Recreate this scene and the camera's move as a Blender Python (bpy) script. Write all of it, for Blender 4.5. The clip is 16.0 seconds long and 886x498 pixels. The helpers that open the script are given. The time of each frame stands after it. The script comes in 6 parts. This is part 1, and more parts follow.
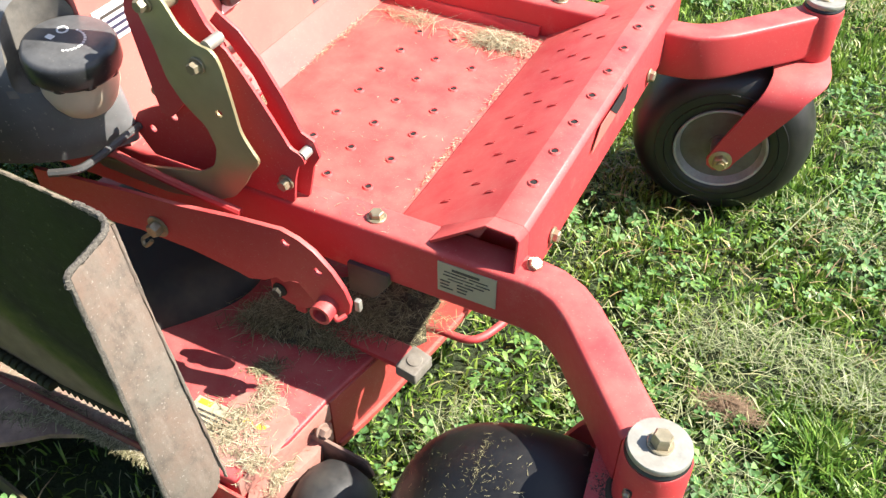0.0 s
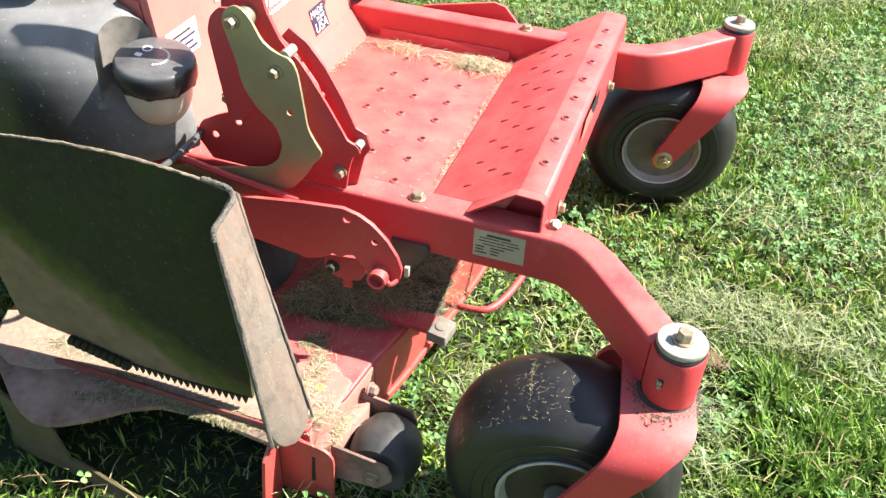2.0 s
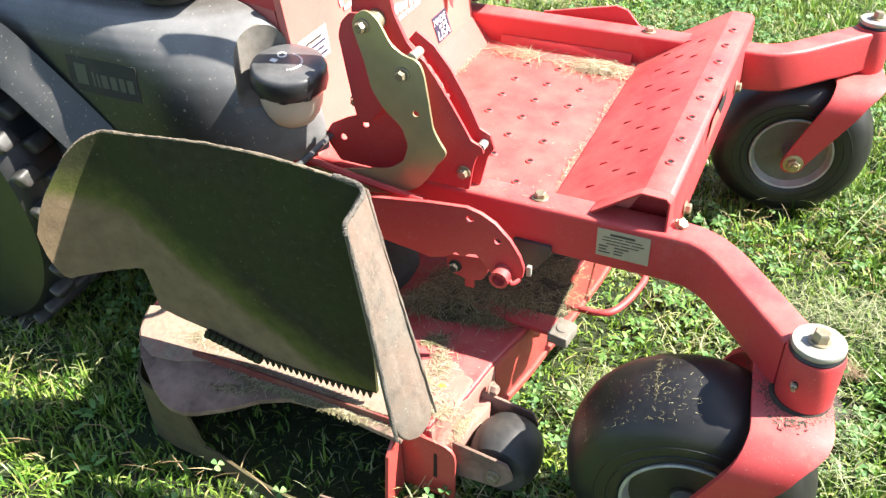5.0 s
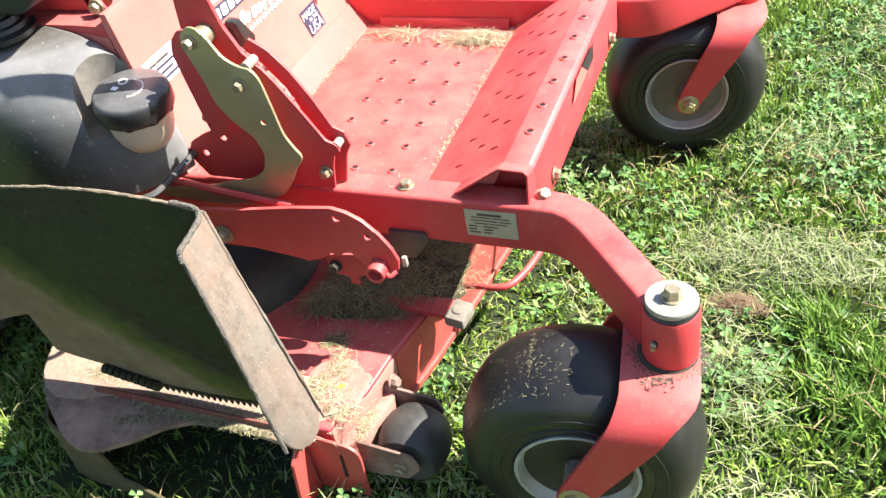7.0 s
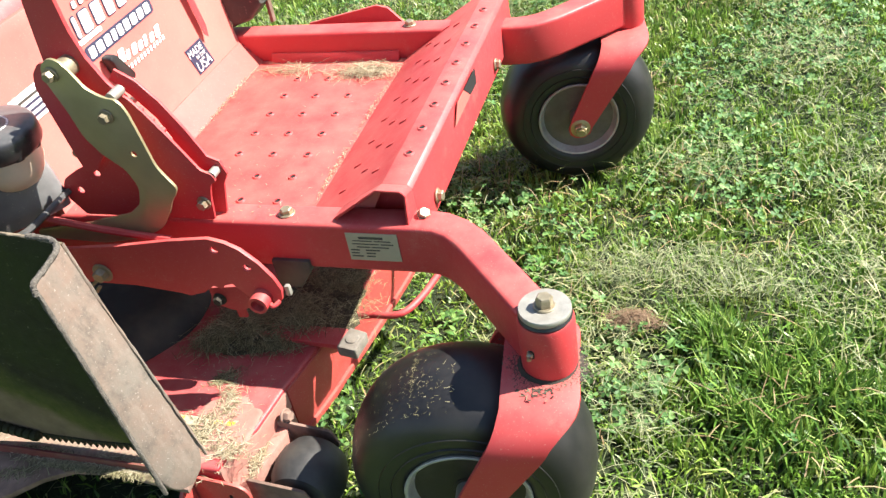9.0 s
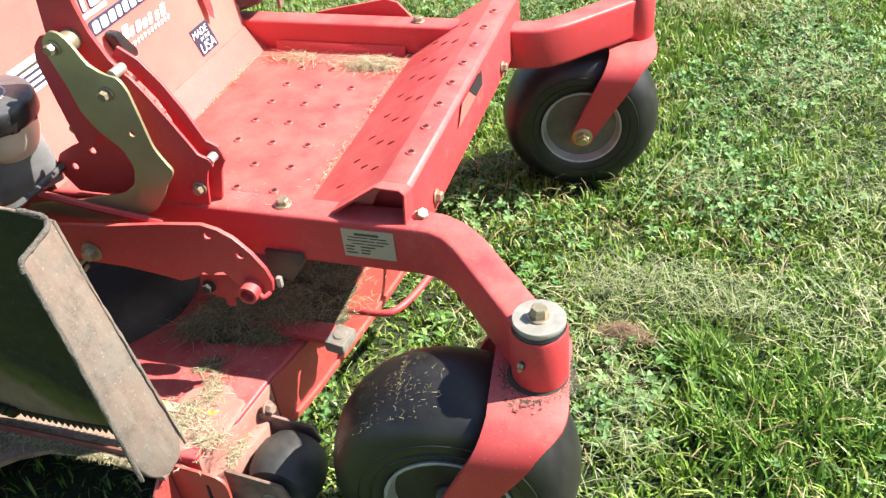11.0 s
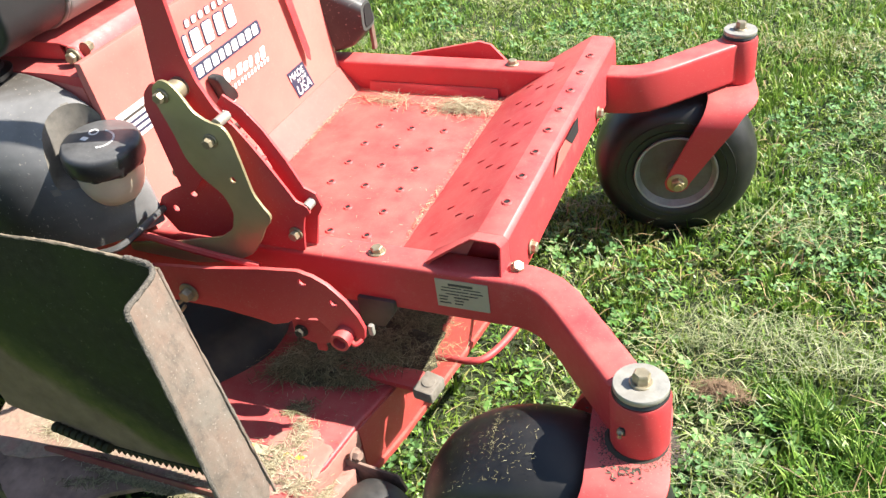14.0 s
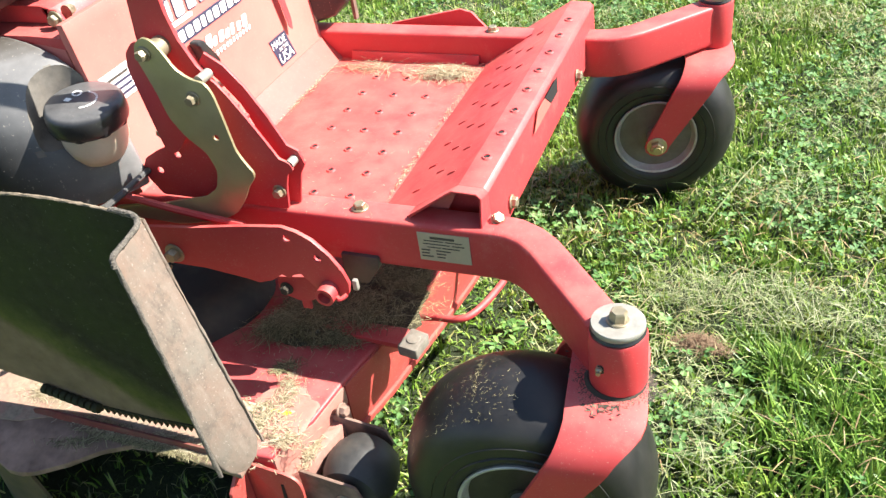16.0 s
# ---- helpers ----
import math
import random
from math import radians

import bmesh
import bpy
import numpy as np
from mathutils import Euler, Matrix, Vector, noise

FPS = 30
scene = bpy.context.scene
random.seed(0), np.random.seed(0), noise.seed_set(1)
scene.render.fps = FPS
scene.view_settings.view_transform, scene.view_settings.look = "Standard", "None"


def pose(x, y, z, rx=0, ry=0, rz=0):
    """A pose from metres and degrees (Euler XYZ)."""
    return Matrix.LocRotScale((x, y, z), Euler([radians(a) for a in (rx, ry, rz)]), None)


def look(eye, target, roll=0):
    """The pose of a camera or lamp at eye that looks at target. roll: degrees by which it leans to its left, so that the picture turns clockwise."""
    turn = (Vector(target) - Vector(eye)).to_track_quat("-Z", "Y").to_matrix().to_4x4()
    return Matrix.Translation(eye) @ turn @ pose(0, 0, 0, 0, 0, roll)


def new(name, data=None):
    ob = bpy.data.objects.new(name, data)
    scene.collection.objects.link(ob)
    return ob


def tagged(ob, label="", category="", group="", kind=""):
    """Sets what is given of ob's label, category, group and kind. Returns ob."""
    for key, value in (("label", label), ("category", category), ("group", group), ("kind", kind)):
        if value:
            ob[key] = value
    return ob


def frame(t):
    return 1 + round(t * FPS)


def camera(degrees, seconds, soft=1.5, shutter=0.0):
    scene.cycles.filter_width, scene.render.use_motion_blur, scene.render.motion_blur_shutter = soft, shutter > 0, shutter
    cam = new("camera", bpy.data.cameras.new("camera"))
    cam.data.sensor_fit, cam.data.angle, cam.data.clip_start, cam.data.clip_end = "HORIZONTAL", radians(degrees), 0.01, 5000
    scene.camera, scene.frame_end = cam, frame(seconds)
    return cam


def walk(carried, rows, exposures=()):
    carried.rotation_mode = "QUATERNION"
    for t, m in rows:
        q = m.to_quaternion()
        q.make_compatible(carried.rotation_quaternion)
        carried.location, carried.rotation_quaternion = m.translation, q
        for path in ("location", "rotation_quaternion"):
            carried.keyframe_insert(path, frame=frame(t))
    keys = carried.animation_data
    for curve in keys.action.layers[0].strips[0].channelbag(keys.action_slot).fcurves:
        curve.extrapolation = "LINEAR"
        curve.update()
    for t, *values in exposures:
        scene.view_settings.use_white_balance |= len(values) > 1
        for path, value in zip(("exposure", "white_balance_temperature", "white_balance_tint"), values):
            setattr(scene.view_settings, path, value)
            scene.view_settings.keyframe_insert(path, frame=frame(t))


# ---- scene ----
cam = camera(54.5, 16.0, soft=1.4)
EXPOSURES = [(0, 1.62), (0.5, 1.87), (2, 1.89), (4, 2.00), (6.3, 2.06), (7, 1.96), (8, 1.62), (9, 1.66), (11.5, 1.67), (13, 1.65), (14.5, 1.63), (16, 1.80)]
PATH = [
    (0, (0.028, -0.512, 1.117), (-0.63, 0.785, -0.256), -0.4),
    (0.5, (-0.031, -0.761, 1.129), (-0.497, 0.736, -0.113), 2.5),
    (1, (-0.053, -0.801, 1.167), (-0.468, 0.654, -0.14), 2.9),
    (1.5, (-0.045, -0.82, 1.159), (-0.496, 0.632, -0.14), 2.4),
    (2, (-0.06, -0.819, 1.165), (-0.524, 0.661, -0.098), 2.6),
    (2.5, (-0.065, -0.844, 1.159), (-0.567, 0.644, -0.081), 2.6),
    (3, (-0.067, -0.845, 1.156), (-0.619, 0.627, -0.08), 1.8),
    (3.5, (-0.068, -0.852, 1.156), (-0.705, 0.582, -0.084), 0.5),
    (4, (-0.065, -0.846, 1.155), (-0.726, 0.589, -0.071), -0.7),
    (4.2, (-0.069, -0.847, 1.157), (-0.736, 0.584, -0.071), -0.8),
    (6.3, (-0.017, -0.837, 1.136), (-0.764, 0.527, -0.122), -8.2),
    (6.5, (0.016, -0.818, 1.14), (-0.696, 0.552, -0.131), -9.4),
    (7, (0.097, -0.743, 1.156), (-0.601, 0.616, -0.135), -11.6),
    (7.5, (0.135, -0.698, 1.12), (-0.609, 0.652, -0.153), -11.2),
    (8, (0.179, -0.69, 1.134), (-0.582, 0.708, -0.077), -12.8),
    (8.5, (0.188, -0.714, 1.113), (-0.46, 0.745, -0.093), -11.8),
    (9, (0.177, -0.733, 1.103), (-0.404, 0.74, -0.119), -10.9),
    (11.3, (0.156, -0.718, 1.104), (-0.42, 0.749, -0.128), -5.5),
    (11.5, (0.143, -0.717, 1.123), (-0.46, 0.749, -0.097), -4.9),
    (12, (0.159, -0.726, 1.109), (-0.476, 0.741, -0.093), -7.6),
    (12.5, (0.16, -0.726, 1.116), (-0.465, 0.766, -0.06), -8.9),
    (13, (0.143, -0.723, 1.116), (-0.483, 0.767, -0.063), -7.6),
    (13.5, (0.143, -0.712, 1.118), (-0.516, 0.769, -0.054), -7.7),
    (14, (0.124, -0.695, 1.126), (-0.597, 0.758, -0.043), -8.4),
    (14.5, (0.135, -0.695, 1.118), (-0.598, 0.772, -0.026), -10.4),
    (15, (0.145, -0.718, 1.105), (-0.574, 0.763, -0.031), -11.1),
    (15.5, (0.145, -0.736, 1.096), (-0.56, 0.717, -0.084), -9.5),
    (16, (0.147, -0.739, 1.092), (-0.548, 0.714, -0.094), -8.8),
]
walk(cam, [(t, look(eye, target, roll)) for t, eye, target, roll in PATH], exposures=EXPOSURES)

# world, sun, exposure
world = bpy.data.worlds.new("sky")
scene.world = world
world.use_nodes = True
SUN_EL, SUN_AZ = 46.5, 23.0          # degrees; azimuth from +x towards +y
nt = world.node_tree
sky = nt.nodes.new("ShaderNodeTexSky")
sky.sky_type = 'NISHITA'
sky.sun_disc = False
sky.sun_elevation = radians(SUN_EL)
sky.sun_rotation = radians(90 - SUN_AZ)
nt.links.new(sky.outputs[0], nt.nodes["Background"].inputs[0])
nt.nodes["Background"].inputs[1].default_value = 0.064
sun = bpy.data.lights.new("sun", 'SUN')
sun.energy, sun.angle, sun.color = 4.8, radians(0.55), (1.0, 0.95, 0.87)
sun_ob = new("sun", sun)
sd = Vector((math.cos(radians(SUN_EL)) * math.cos(radians(SUN_AZ)), math.cos(radians(SUN_EL)) * math.sin(radians(SUN_AZ)), math.sin(radians(SUN_EL))))
sun_ob.matrix_world = look(sd * 20, (0, 0, 0))


# ---- materials ----
class Nodes:
    """A small builder of node materials."""

    def __init__(self, name, rough=0.5, metal=0.0):
        self.mat = bpy.data.materials.new(name)
        self.mat.use_nodes = True
        self.t = self.mat.node_tree
        self.bsdf = self.t.nodes["Principled BSDF"]
        self.bsdf.inputs["Roughness"].default_value = rough
        self.bsdf.inputs["Metallic"].default_value = metal
        self.co = self.t.nodes.new("ShaderNodeTexCoord").outputs["Object"]

    def link(self, a, b):
        self.t.links.new(a, b)

    def noise(self, scale, detail=4.0, rough=0.6, stretch=None):
        n = self.t.nodes.new("ShaderNodeTexNoise")
        n.inputs["Scale"].default_value, n.inputs["Detail"].default_value, n.inputs["Roughness"].default_value = scale, detail, rough
        src = self.co
        if stretch:
            m = self.t.nodes.new("ShaderNodeMapping")
            m.inputs["Scale"].default_value = stretch
            self.link(src, m.inputs["Vector"])
            src = m.outputs["Vector"]
        self.link(src, n.inputs["Vector"])
        return n.outputs["Fac"]

    def ramp(self, fac, stops):
        r = self.t.nodes.new("ShaderNodeValToRGB")
        while len(r.color_ramp.elements) < len(stops):
            r.color_ramp.elements.new(0.5)
        for e, (p, c) in zip(r.color_ramp.elements, stops):
            e.position = p
            e.color = (*c, 1) if len(c) == 3 else c
        self.link(fac, r.inputs["Fac"])
        return r.outputs["Color"]

    def mask(self, fac, lo, hi):
        m = self.t.nodes.new("ShaderNodeMapRange")
        m.inputs["From Min"].default_value, m.inputs["From Max"].default_value = lo, hi
        self.link(fac, m.inputs["Value"])
        return m.outputs["Result"]

    def times(self, a, b):
        m = self.t.nodes.new("ShaderNodeMath")
        m.operation = 'MULTIPLY'
        self.link(a, m.inputs[0])
        if isinstance(b, (int, float)):
            m.inputs[1].default_value = b
        else:
            self.link(b, m.inputs[1])
        return m.outputs[0]

    def mix(self, fac, a, b):
        m = self.t.nodes.new("ShaderNodeMix")
        m.data_type = 'RGBA'
        if isinstance(fac, (int, float)):
            m.inputs["Factor"].default_value = fac
        else:
            self.link(fac, m.inputs["Factor"])
        for key, v in (("A", a), ("B", b)):
            sock = [s for s in m.inputs if s.name == key and s.type == 'RGBA'][0]
            if isinstance(v, tuple):
                sock.default_value = (*v, 1)
            else:
                self.link(v, sock)
        return [s for s in m.outputs if s.type == 'RGBA'][0]

    def up(self):
        """How far a surface faces up, for dust that settles."""
        g = self.t.nodes.new("ShaderNodeNewGeometry")
        s = self.t.nodes.new("ShaderNodeSeparateXYZ")
        self.link(g.outputs["Normal"], s.inputs[0])
        return self.mask(s.outputs["Z"], 0.35, 0.95)

    def island(self):
        return self.t.nodes.new("ShaderNodeNewGeometry").outputs["Random Per Island"]

    def colour(self, c):
        if isinstance(c, tuple):
            self.bsdf.inputs["Base Color"].default_value = (*c, 1)
        else:
            self.link(c, self.bsdf.inputs["Base Color"])
        return self

    def rough(self, fac, lo, hi):
        m = self.t.nodes.new("ShaderNodeMapRange")
        m.inputs["To Min"].default_value, m.inputs["To Max"].default_value = lo, hi
        self.link(fac, m.inputs["Value"])
        self.link(m.outputs["Result"], self.bsdf.inputs["Roughness"])
        return self

    def bump(self, fac, strength=0.3, distance=0.002):
        b = self.t.nodes.new("ShaderNodeBump")
        b.inputs["Strength"].default_value, b.inputs["Distance"].default_value = strength, distance
        self.link(fac, b.inputs["Height"])
        self.link(b.outputs["Normal"], self.bsdf.inputs["Normal"])
        return self


def red_paint(name, dust=0.5, base=(0.45, 0.033, 0.038), pale=(0.52, 0.225, 0.18)):
    n = Nodes(name)
    big, fine, spot = n.noise(5, 5), n.noise(90, 6), n.noise(260, 2)
    c = n.mix(n.mask(big, 0.35, 0.7), base, (base[0] * 1.08, base[1] * 1.35, base[2] * 1.3))
    d = n.times(n.times(n.up(), n.mask(n.noise(17, 7, 0.62), 0.25, 0.85)), dust)
    c = n.mix(d, c, pale)
    c = n.mix(n.times(n.mask(n.noise(420, 2), 0.66, 0.70), 0.4), c, (0.52, 0.33, 0.26))
    c = n.mix(n.times(n.mask(n.noise(11, 8, 0.8), 0.58, 0.72), 0.35), c, pale)
    c = n.mix(n.times(n.mask(n.noise(38, 5, 0.75), 0.67, 0.76), 0.3), c, (0.10, 0.045, 0.03))
    n.colour(c).rough(fine, 0.42, 0.72)
    n.bump(fine, 0.10, 0.001)
    n.bsdf.inputs["Coat Weight"].default_value = 0.08
    n.bsdf.inputs["Coat Roughness"].default_value = 0.3
    return n.mat


RED = red_paint("red_paint", 0.6)
RED_DUSTY = red_paint("red_paint_dusty", 0.75)
RED_DECK = red_paint("red_paint_deck", 0.75, (0.36, 0.022, 0.030), (0.46, 0.20, 0.17))
RED_PAN = red_paint("red_paint_pan", 0.64, (0.45, 0.039, 0.039), (0.51, 0.20, 0.16))
RED_FOLD = red_paint("red_paint_fold", 0.6, (0.42, 0.075, 0.064), (0.42, 0.17, 0.13))
RED_FACE = red_paint("red_paint_dusty_face", 0.6, (0.40, 0.050, 0.042), (0.48, 0.22, 0.17))
RED_CLEAN = red_paint("red_paint_clean", 0.2)
RED_FADED = red_paint("red_paint_faded", 0.30, (0.51, 0.122, 0.102), (0.52, 0.205, 0.165))


def plain(name, col, rough=0.5, metal=0.0, vary=0.25, scale=40, bump=0.1, second=None, amount=0.35):
    n = Nodes(name, rough, metal)
    a, b = n.noise(scale, 6, 0.7), n.noise(scale * 0.2, 4)
    dark = tuple(v * (1 - vary) for v in col)
    c = n.mix(n.mask(a, 0.3, 0.7), dark, col)
    if second:
        c = n.mix(n.times(n.mask(b, 0.45, 0.7), amount), c, second)
    n.colour(c).rough(a, max(0.05, rough - 0.12), min(1, rough + 0.15))
    n.bump(a, bump, 0.0015)
    return n.mat


ZINC = plain("zinc_plated_steel", (0.40, 0.345, 0.235), 0.42, 0.6, 0.35, 120, 0.15, (0.26, 0.20, 0.12), 0.5)
WHITE_ZINC = plain("bright_zinc_washer", (0.42, 0.405, 0.36), 0.5, 0.45, 0.3, 70, 0.15, (0.28, 0.245, 0.19), 0.55)
GOLD = plain("yellow_chromate_steel", (0.40, 0.355, 0.20), 0.40, 0.55, 0.15, 30, 0.05, (0.50, 0.43, 0.27), 0.5)
BAR_STEEL = plain("bare_bar_steel", (0.26, 0.235, 0.20), 0.6, 0.1, 0.4, 90, 0.25, (0.20, 0.16, 0.11), 0.5)
STEEL = plain("worn_steel", (0.27, 0.25, 0.22), 0.55, 0.35, 0.4, 90, 0.25, (0.16, 0.12, 0.08), 0.5)
RUBBER = plain("tyre_rubber", (0.015, 0.015, 0.016), 0.38, 0, 0.3, 70, 0.12, (0.040, 0.036, 0.030), 0.4)


def sunlit_dusty_plastic(name, dust):
    n = Nodes(name, 0.40)
    c = n.mix(n.mask(n.noise(30, 6, 0.7), 0.3, 0.7), (0.018, 0.019, 0.018), (0.030, 0.031, 0.030))
    # dust, painted paler on front and top faces to brighten the sunward side
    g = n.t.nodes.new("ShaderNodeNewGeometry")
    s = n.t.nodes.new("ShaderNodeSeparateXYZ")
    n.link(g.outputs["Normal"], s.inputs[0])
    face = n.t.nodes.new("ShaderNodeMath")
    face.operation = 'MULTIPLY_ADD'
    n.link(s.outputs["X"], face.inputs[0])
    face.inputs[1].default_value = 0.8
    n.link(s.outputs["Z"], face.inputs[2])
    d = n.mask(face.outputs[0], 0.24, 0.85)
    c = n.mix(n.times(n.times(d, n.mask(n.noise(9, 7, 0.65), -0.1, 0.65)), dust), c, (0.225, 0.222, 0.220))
    flat = n.times(n.mask(s.outputs["Z"], 0.86, 0.98), n.mask(n.noise(24, 6, 0.7), 0.05, 0.5))
    c = n.mix(n.times(flat, 0.9), c, (0.055, 0.047, 0.038))
    c = n.mix(n.times(n.mask(n.noise(210, 3, 0.6), 0.655, 0.70), 0.75), c, (0.34, 0.31, 0.26))
    c = n.mix(n.times(n.mask(n.noise(34, 8, 0.85), 0.66, 0.74), 0.25), c, (0.20, 0.19, 0.17))
    n.colour(c).rough(n.noise(40, 6, 0.7), 0.28, 0.46)
    n.bump(n.noise(160, 5, 0.7), 0.08, 0.001)
    return n.mat


BLACK_PLASTIC = sunlit_dusty_plastic("black_plastic", 0.3)
POD_PLASTIC = sunlit_dusty_plastic("sunlit_dusty_pod_plastic", 0.95)
LOGO_DIM = plain("dim_grey_print", (0.075, 0.08, 0.065), 0.6, 0, 0.2, 60, 0.03)
WELL = plain("dusty_well_plastic", (0.17, 0.155, 0.135), 0.75, 0, 0.4, 60, 0.2, (0.27, 0.23, 0.18), 0.6)


def cap_plastic():
    n = Nodes("cap_black_plastic", 0.3)
    c = n.mix(n.mask(n.noise(60, 6, 0.7), 0.3, 0.7), (0.014, 0.014, 0.015), (0.024, 0.024, 0.026))
    c = n.mix(n.times(n.times(n.up(), n.mask(n.noise(30, 7, 0.7), 0.0, 0.6)), 0.85), c, (0.125, 0.125, 0.125))
    c = n.mix(n.times(n.mask(n.noise(260, 3, 0.6), 0.66, 0.72), 0.5), c, (0.22, 0.21, 0.19))
    n.colour(c).rough(n.noise(50, 6, 0.7), 0.24, 0.44)
    return n.mat


CAP_PLASTIC = cap_plastic()


TIDE = -0.282 + 0.05


def chute_rubber():
    n = Nodes("chute_rubber", 0.8)
    dark = n.mix(n.mask(n.noise(60, 6, 0.7), 0.3, 0.7), (0.024, 0.024, 0.014), (0.042, 0.040, 0.023))
    dark = n.mix(n.times(n.mask(n.noise(5, 5, 0.6), 0.45, 0.62), 0.6), dark, (0.036, 0.046, 0.014))
    tan = n.mix(n.mask(n.noise(22, 6, 0.7), 0.3, 0.7), (0.145, 0.104, 0.064), (0.225, 0.162, 0.100))
    # tide mark: bare tan rubber along the lower and rear edge, then a belt of moss, then dark
    sep = n.t.nodes.new("ShaderNodeSeparateXYZ")
    n.link(n.co, sep.inputs[0])
    fall = n.t.nodes.new("ShaderNodeMath")
    fall.operation = 'MULTIPLY_ADD'
    n.link(sep.outputs["X"], fall.inputs[0])
    fall.inputs[1].default_value = 0.69
    n.link(sep.outputs["Z"], fall.inputs[2])
    wob = n.t.nodes.new("ShaderNodeMath")
    wob.operation = 'MULTIPLY_ADD'
    n.link(n.noise(7, 6, 0.65), wob.inputs[0])
    wob.inputs[1].default_value = 0.10
    n.link(fall.outputs[0], wob.inputs[2])
    high = wob.outputs[0]
    moss = n.mix(n.mask(n.noise(30, 6, 0.7), 0.3, 0.7), (0.060, 0.072, 0.018), (0.115, 0.115, 0.034))
    c = n.mix(n.mask(high, TIDE - 0.012, TIDE + 0.016), tan, moss)
    c = n.mix(n.mask(high, TIDE + 0.015, TIDE + 0.085), c, dark)
    c = n.mix(n.times(n.mask(n.noise(210, 3, 0.6), 0.68, 0.74), 0.6), c, (0.20, 0.18, 0.13))
    c = n.mix(n.times(n.mask(n.noise(75, 6, 0.8), 0.60, 0.70), 0.5), c, (0.13, 0.12, 0.055))
    n.colour(c).bump(n.noise(90, 6, 0.7), 0.35, 0.003)
    n.bsdf.inputs["Specular IOR Level"].default_value = 0.12
    return n.mat


CHUTE = chute_rubber()


def worn_wall():
    n = Nodes("chute_worn_edge", 0.72)
    c = n.mix(n.mask(n.noise(9, 7, 0.7), 0.32, 0.66), (0.175, 0.108, 0.078), (0.150, 0.128, 0.104))
    c = n.mix(n.times(n.mask(n.noise(26, 8, 0.75), 0.50, 0.68), 0.8), c, (0.075, 0.062, 0.050))
    c = n.mix(n.times(n.mask(n.noise(60, 6, 0.7, (1, 1, 0.15)), 0.52, 0.70), 0.6), c, (0.23, 0.185, 0.15))
    c = n.mix(n.times(n.mask(n.noise(300, 3, 0.6), 0.64, 0.70), 0.7), c, (0.34, 0.30, 0.25))
    n.colour(c).rough(n.noise(40, 6, 0.7), 0.55, 0.85)
    n.bump(n.noise(70, 7, 0.75), 0.4, 0.003)
    return n.mat


CHUTE_LIP = worn_wall()
TOP_EDGE = plain("pale_worn_rubber", (0.27, 0.215, 0.15), 0.85, 0, 0.6, 200, 0.5, (0.12, 0.10, 0.07), 0.5)
FRAYED = plain("frayed_rubber", (0.17, 0.15, 0.125), 0.9, 0, 0.85, 420, 0.8, (0.06, 0.052, 0.04), 0.5)
AXLE = plain("yellowed_zinc", (0.50, 0.41, 0.22), 0.36, 0.6, 0.3, 120, 0.1, (0.34, 0.27, 0.14))
RIM = plain("rim_dull_silver", (0.50, 0.49, 0.45), 0.48, 0.25, 0.35, 50, 0.15, (0.15, 0.12, 0.085), 0.6)
# darkened for the shade in the deep near dish, besides dirt
RIM_DIRT_SHADE = plain("rim_dirty_shaded_dish", (0.040, 0.034, 0.026), 0.55, 0.2, 0.5, 45, 0.25, (0.13, 0.12, 0.10), 0.5)
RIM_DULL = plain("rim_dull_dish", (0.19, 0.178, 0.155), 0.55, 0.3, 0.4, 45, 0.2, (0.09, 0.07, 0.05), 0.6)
DUSTED = plain("dust_and_dry_grass", (0.36, 0.275, 0.195), 0.9, 0, 0.5, 110, 0.6, (0.36, 0.18, 0.14), 0.9)
NECK = plain("tank_neck_plastic", (0.62, 0.53, 0.40), 0.5, 0, 0.12, 40, 0.05, (0.5, 0.4, 0.28), 0.4)
# near-black that paints the shade of holes and slots
HOLE_SHADE = plain("painted_hole_shade", (0.012, 0.010, 0.010), 0.8)
WHITE = plain("white_print", (0.80, 0.79, 0.76), 0.5, 0, 0.08, 60, 0.03)
NAVY = plain("navy_print", (0.035, 0.038, 0.075), 0.5, 0, 0.15, 60, 0.03)
YELLOW = plain("yellow_print", (0.80, 0.52, 0.03), 0.5, 0, 0.12, 60, 0.03)
INK = plain("black_print", (0.055, 0.052, 0.045), 0.5, 0, 0.1, 60, 0.02)
STICKER = plain("cream_sticker", (0.42, 0.38, 0.27), 0.5, 0, 0.12, 60, 0.03, (0.40, 0.33, 0.24), 0.4)
ROLLER = plain("dusty_roller_plastic", (0.045, 0.044, 0.042), 0.5, 0, 0.4, 60, 0.2, (0.13, 0.115, 0.09), 0.5)
VINYL_DARK = plain("dark_vinyl", (0.012, 0.012, 0.013), 0.55, 0, 0.2, 90, 0.15)
VINYL_GREY = plain("grey_vinyl", (0.225, 0.215, 0.205), 0.55, 0, 0.12, 90, 0.15)
# dark grease and dirt, and the painted shade inside the discharge opening
DIRT_SHADE = plain("dark_dirt_and_shade", (0.035, 0.030, 0.022), 0.9, 0, 0.5, 60, 0.6, (0.08, 0.065, 0.04), 0.6)
RUST_RED = plain("stained_red_paint", (0.22, 0.045, 0.035), 0.7, 0, 0.5, 60, 0.3, (0.15, 0.10, 0.07), 0.8)
SKIRT = plain("mossy_steel_skirt", (0.10, 0.085, 0.034), 0.8, 0.0, 0.5, 40, 0.3, (0.15, 0.08, 0.05), 0.7)
RUST = plain("rusty_deck", (0.20, 0.125, 0.092), 0.78, 0.0, 0.5, 60, 0.4, (0.36, 0.235, 0.185), 0.8)
BELT_BLACK = plain("belt_cover_black", (0.026, 0.026, 0.025), 0.78, 0, 0.3, 40, 0.2, (0.09, 0.075, 0.055), 0.6)


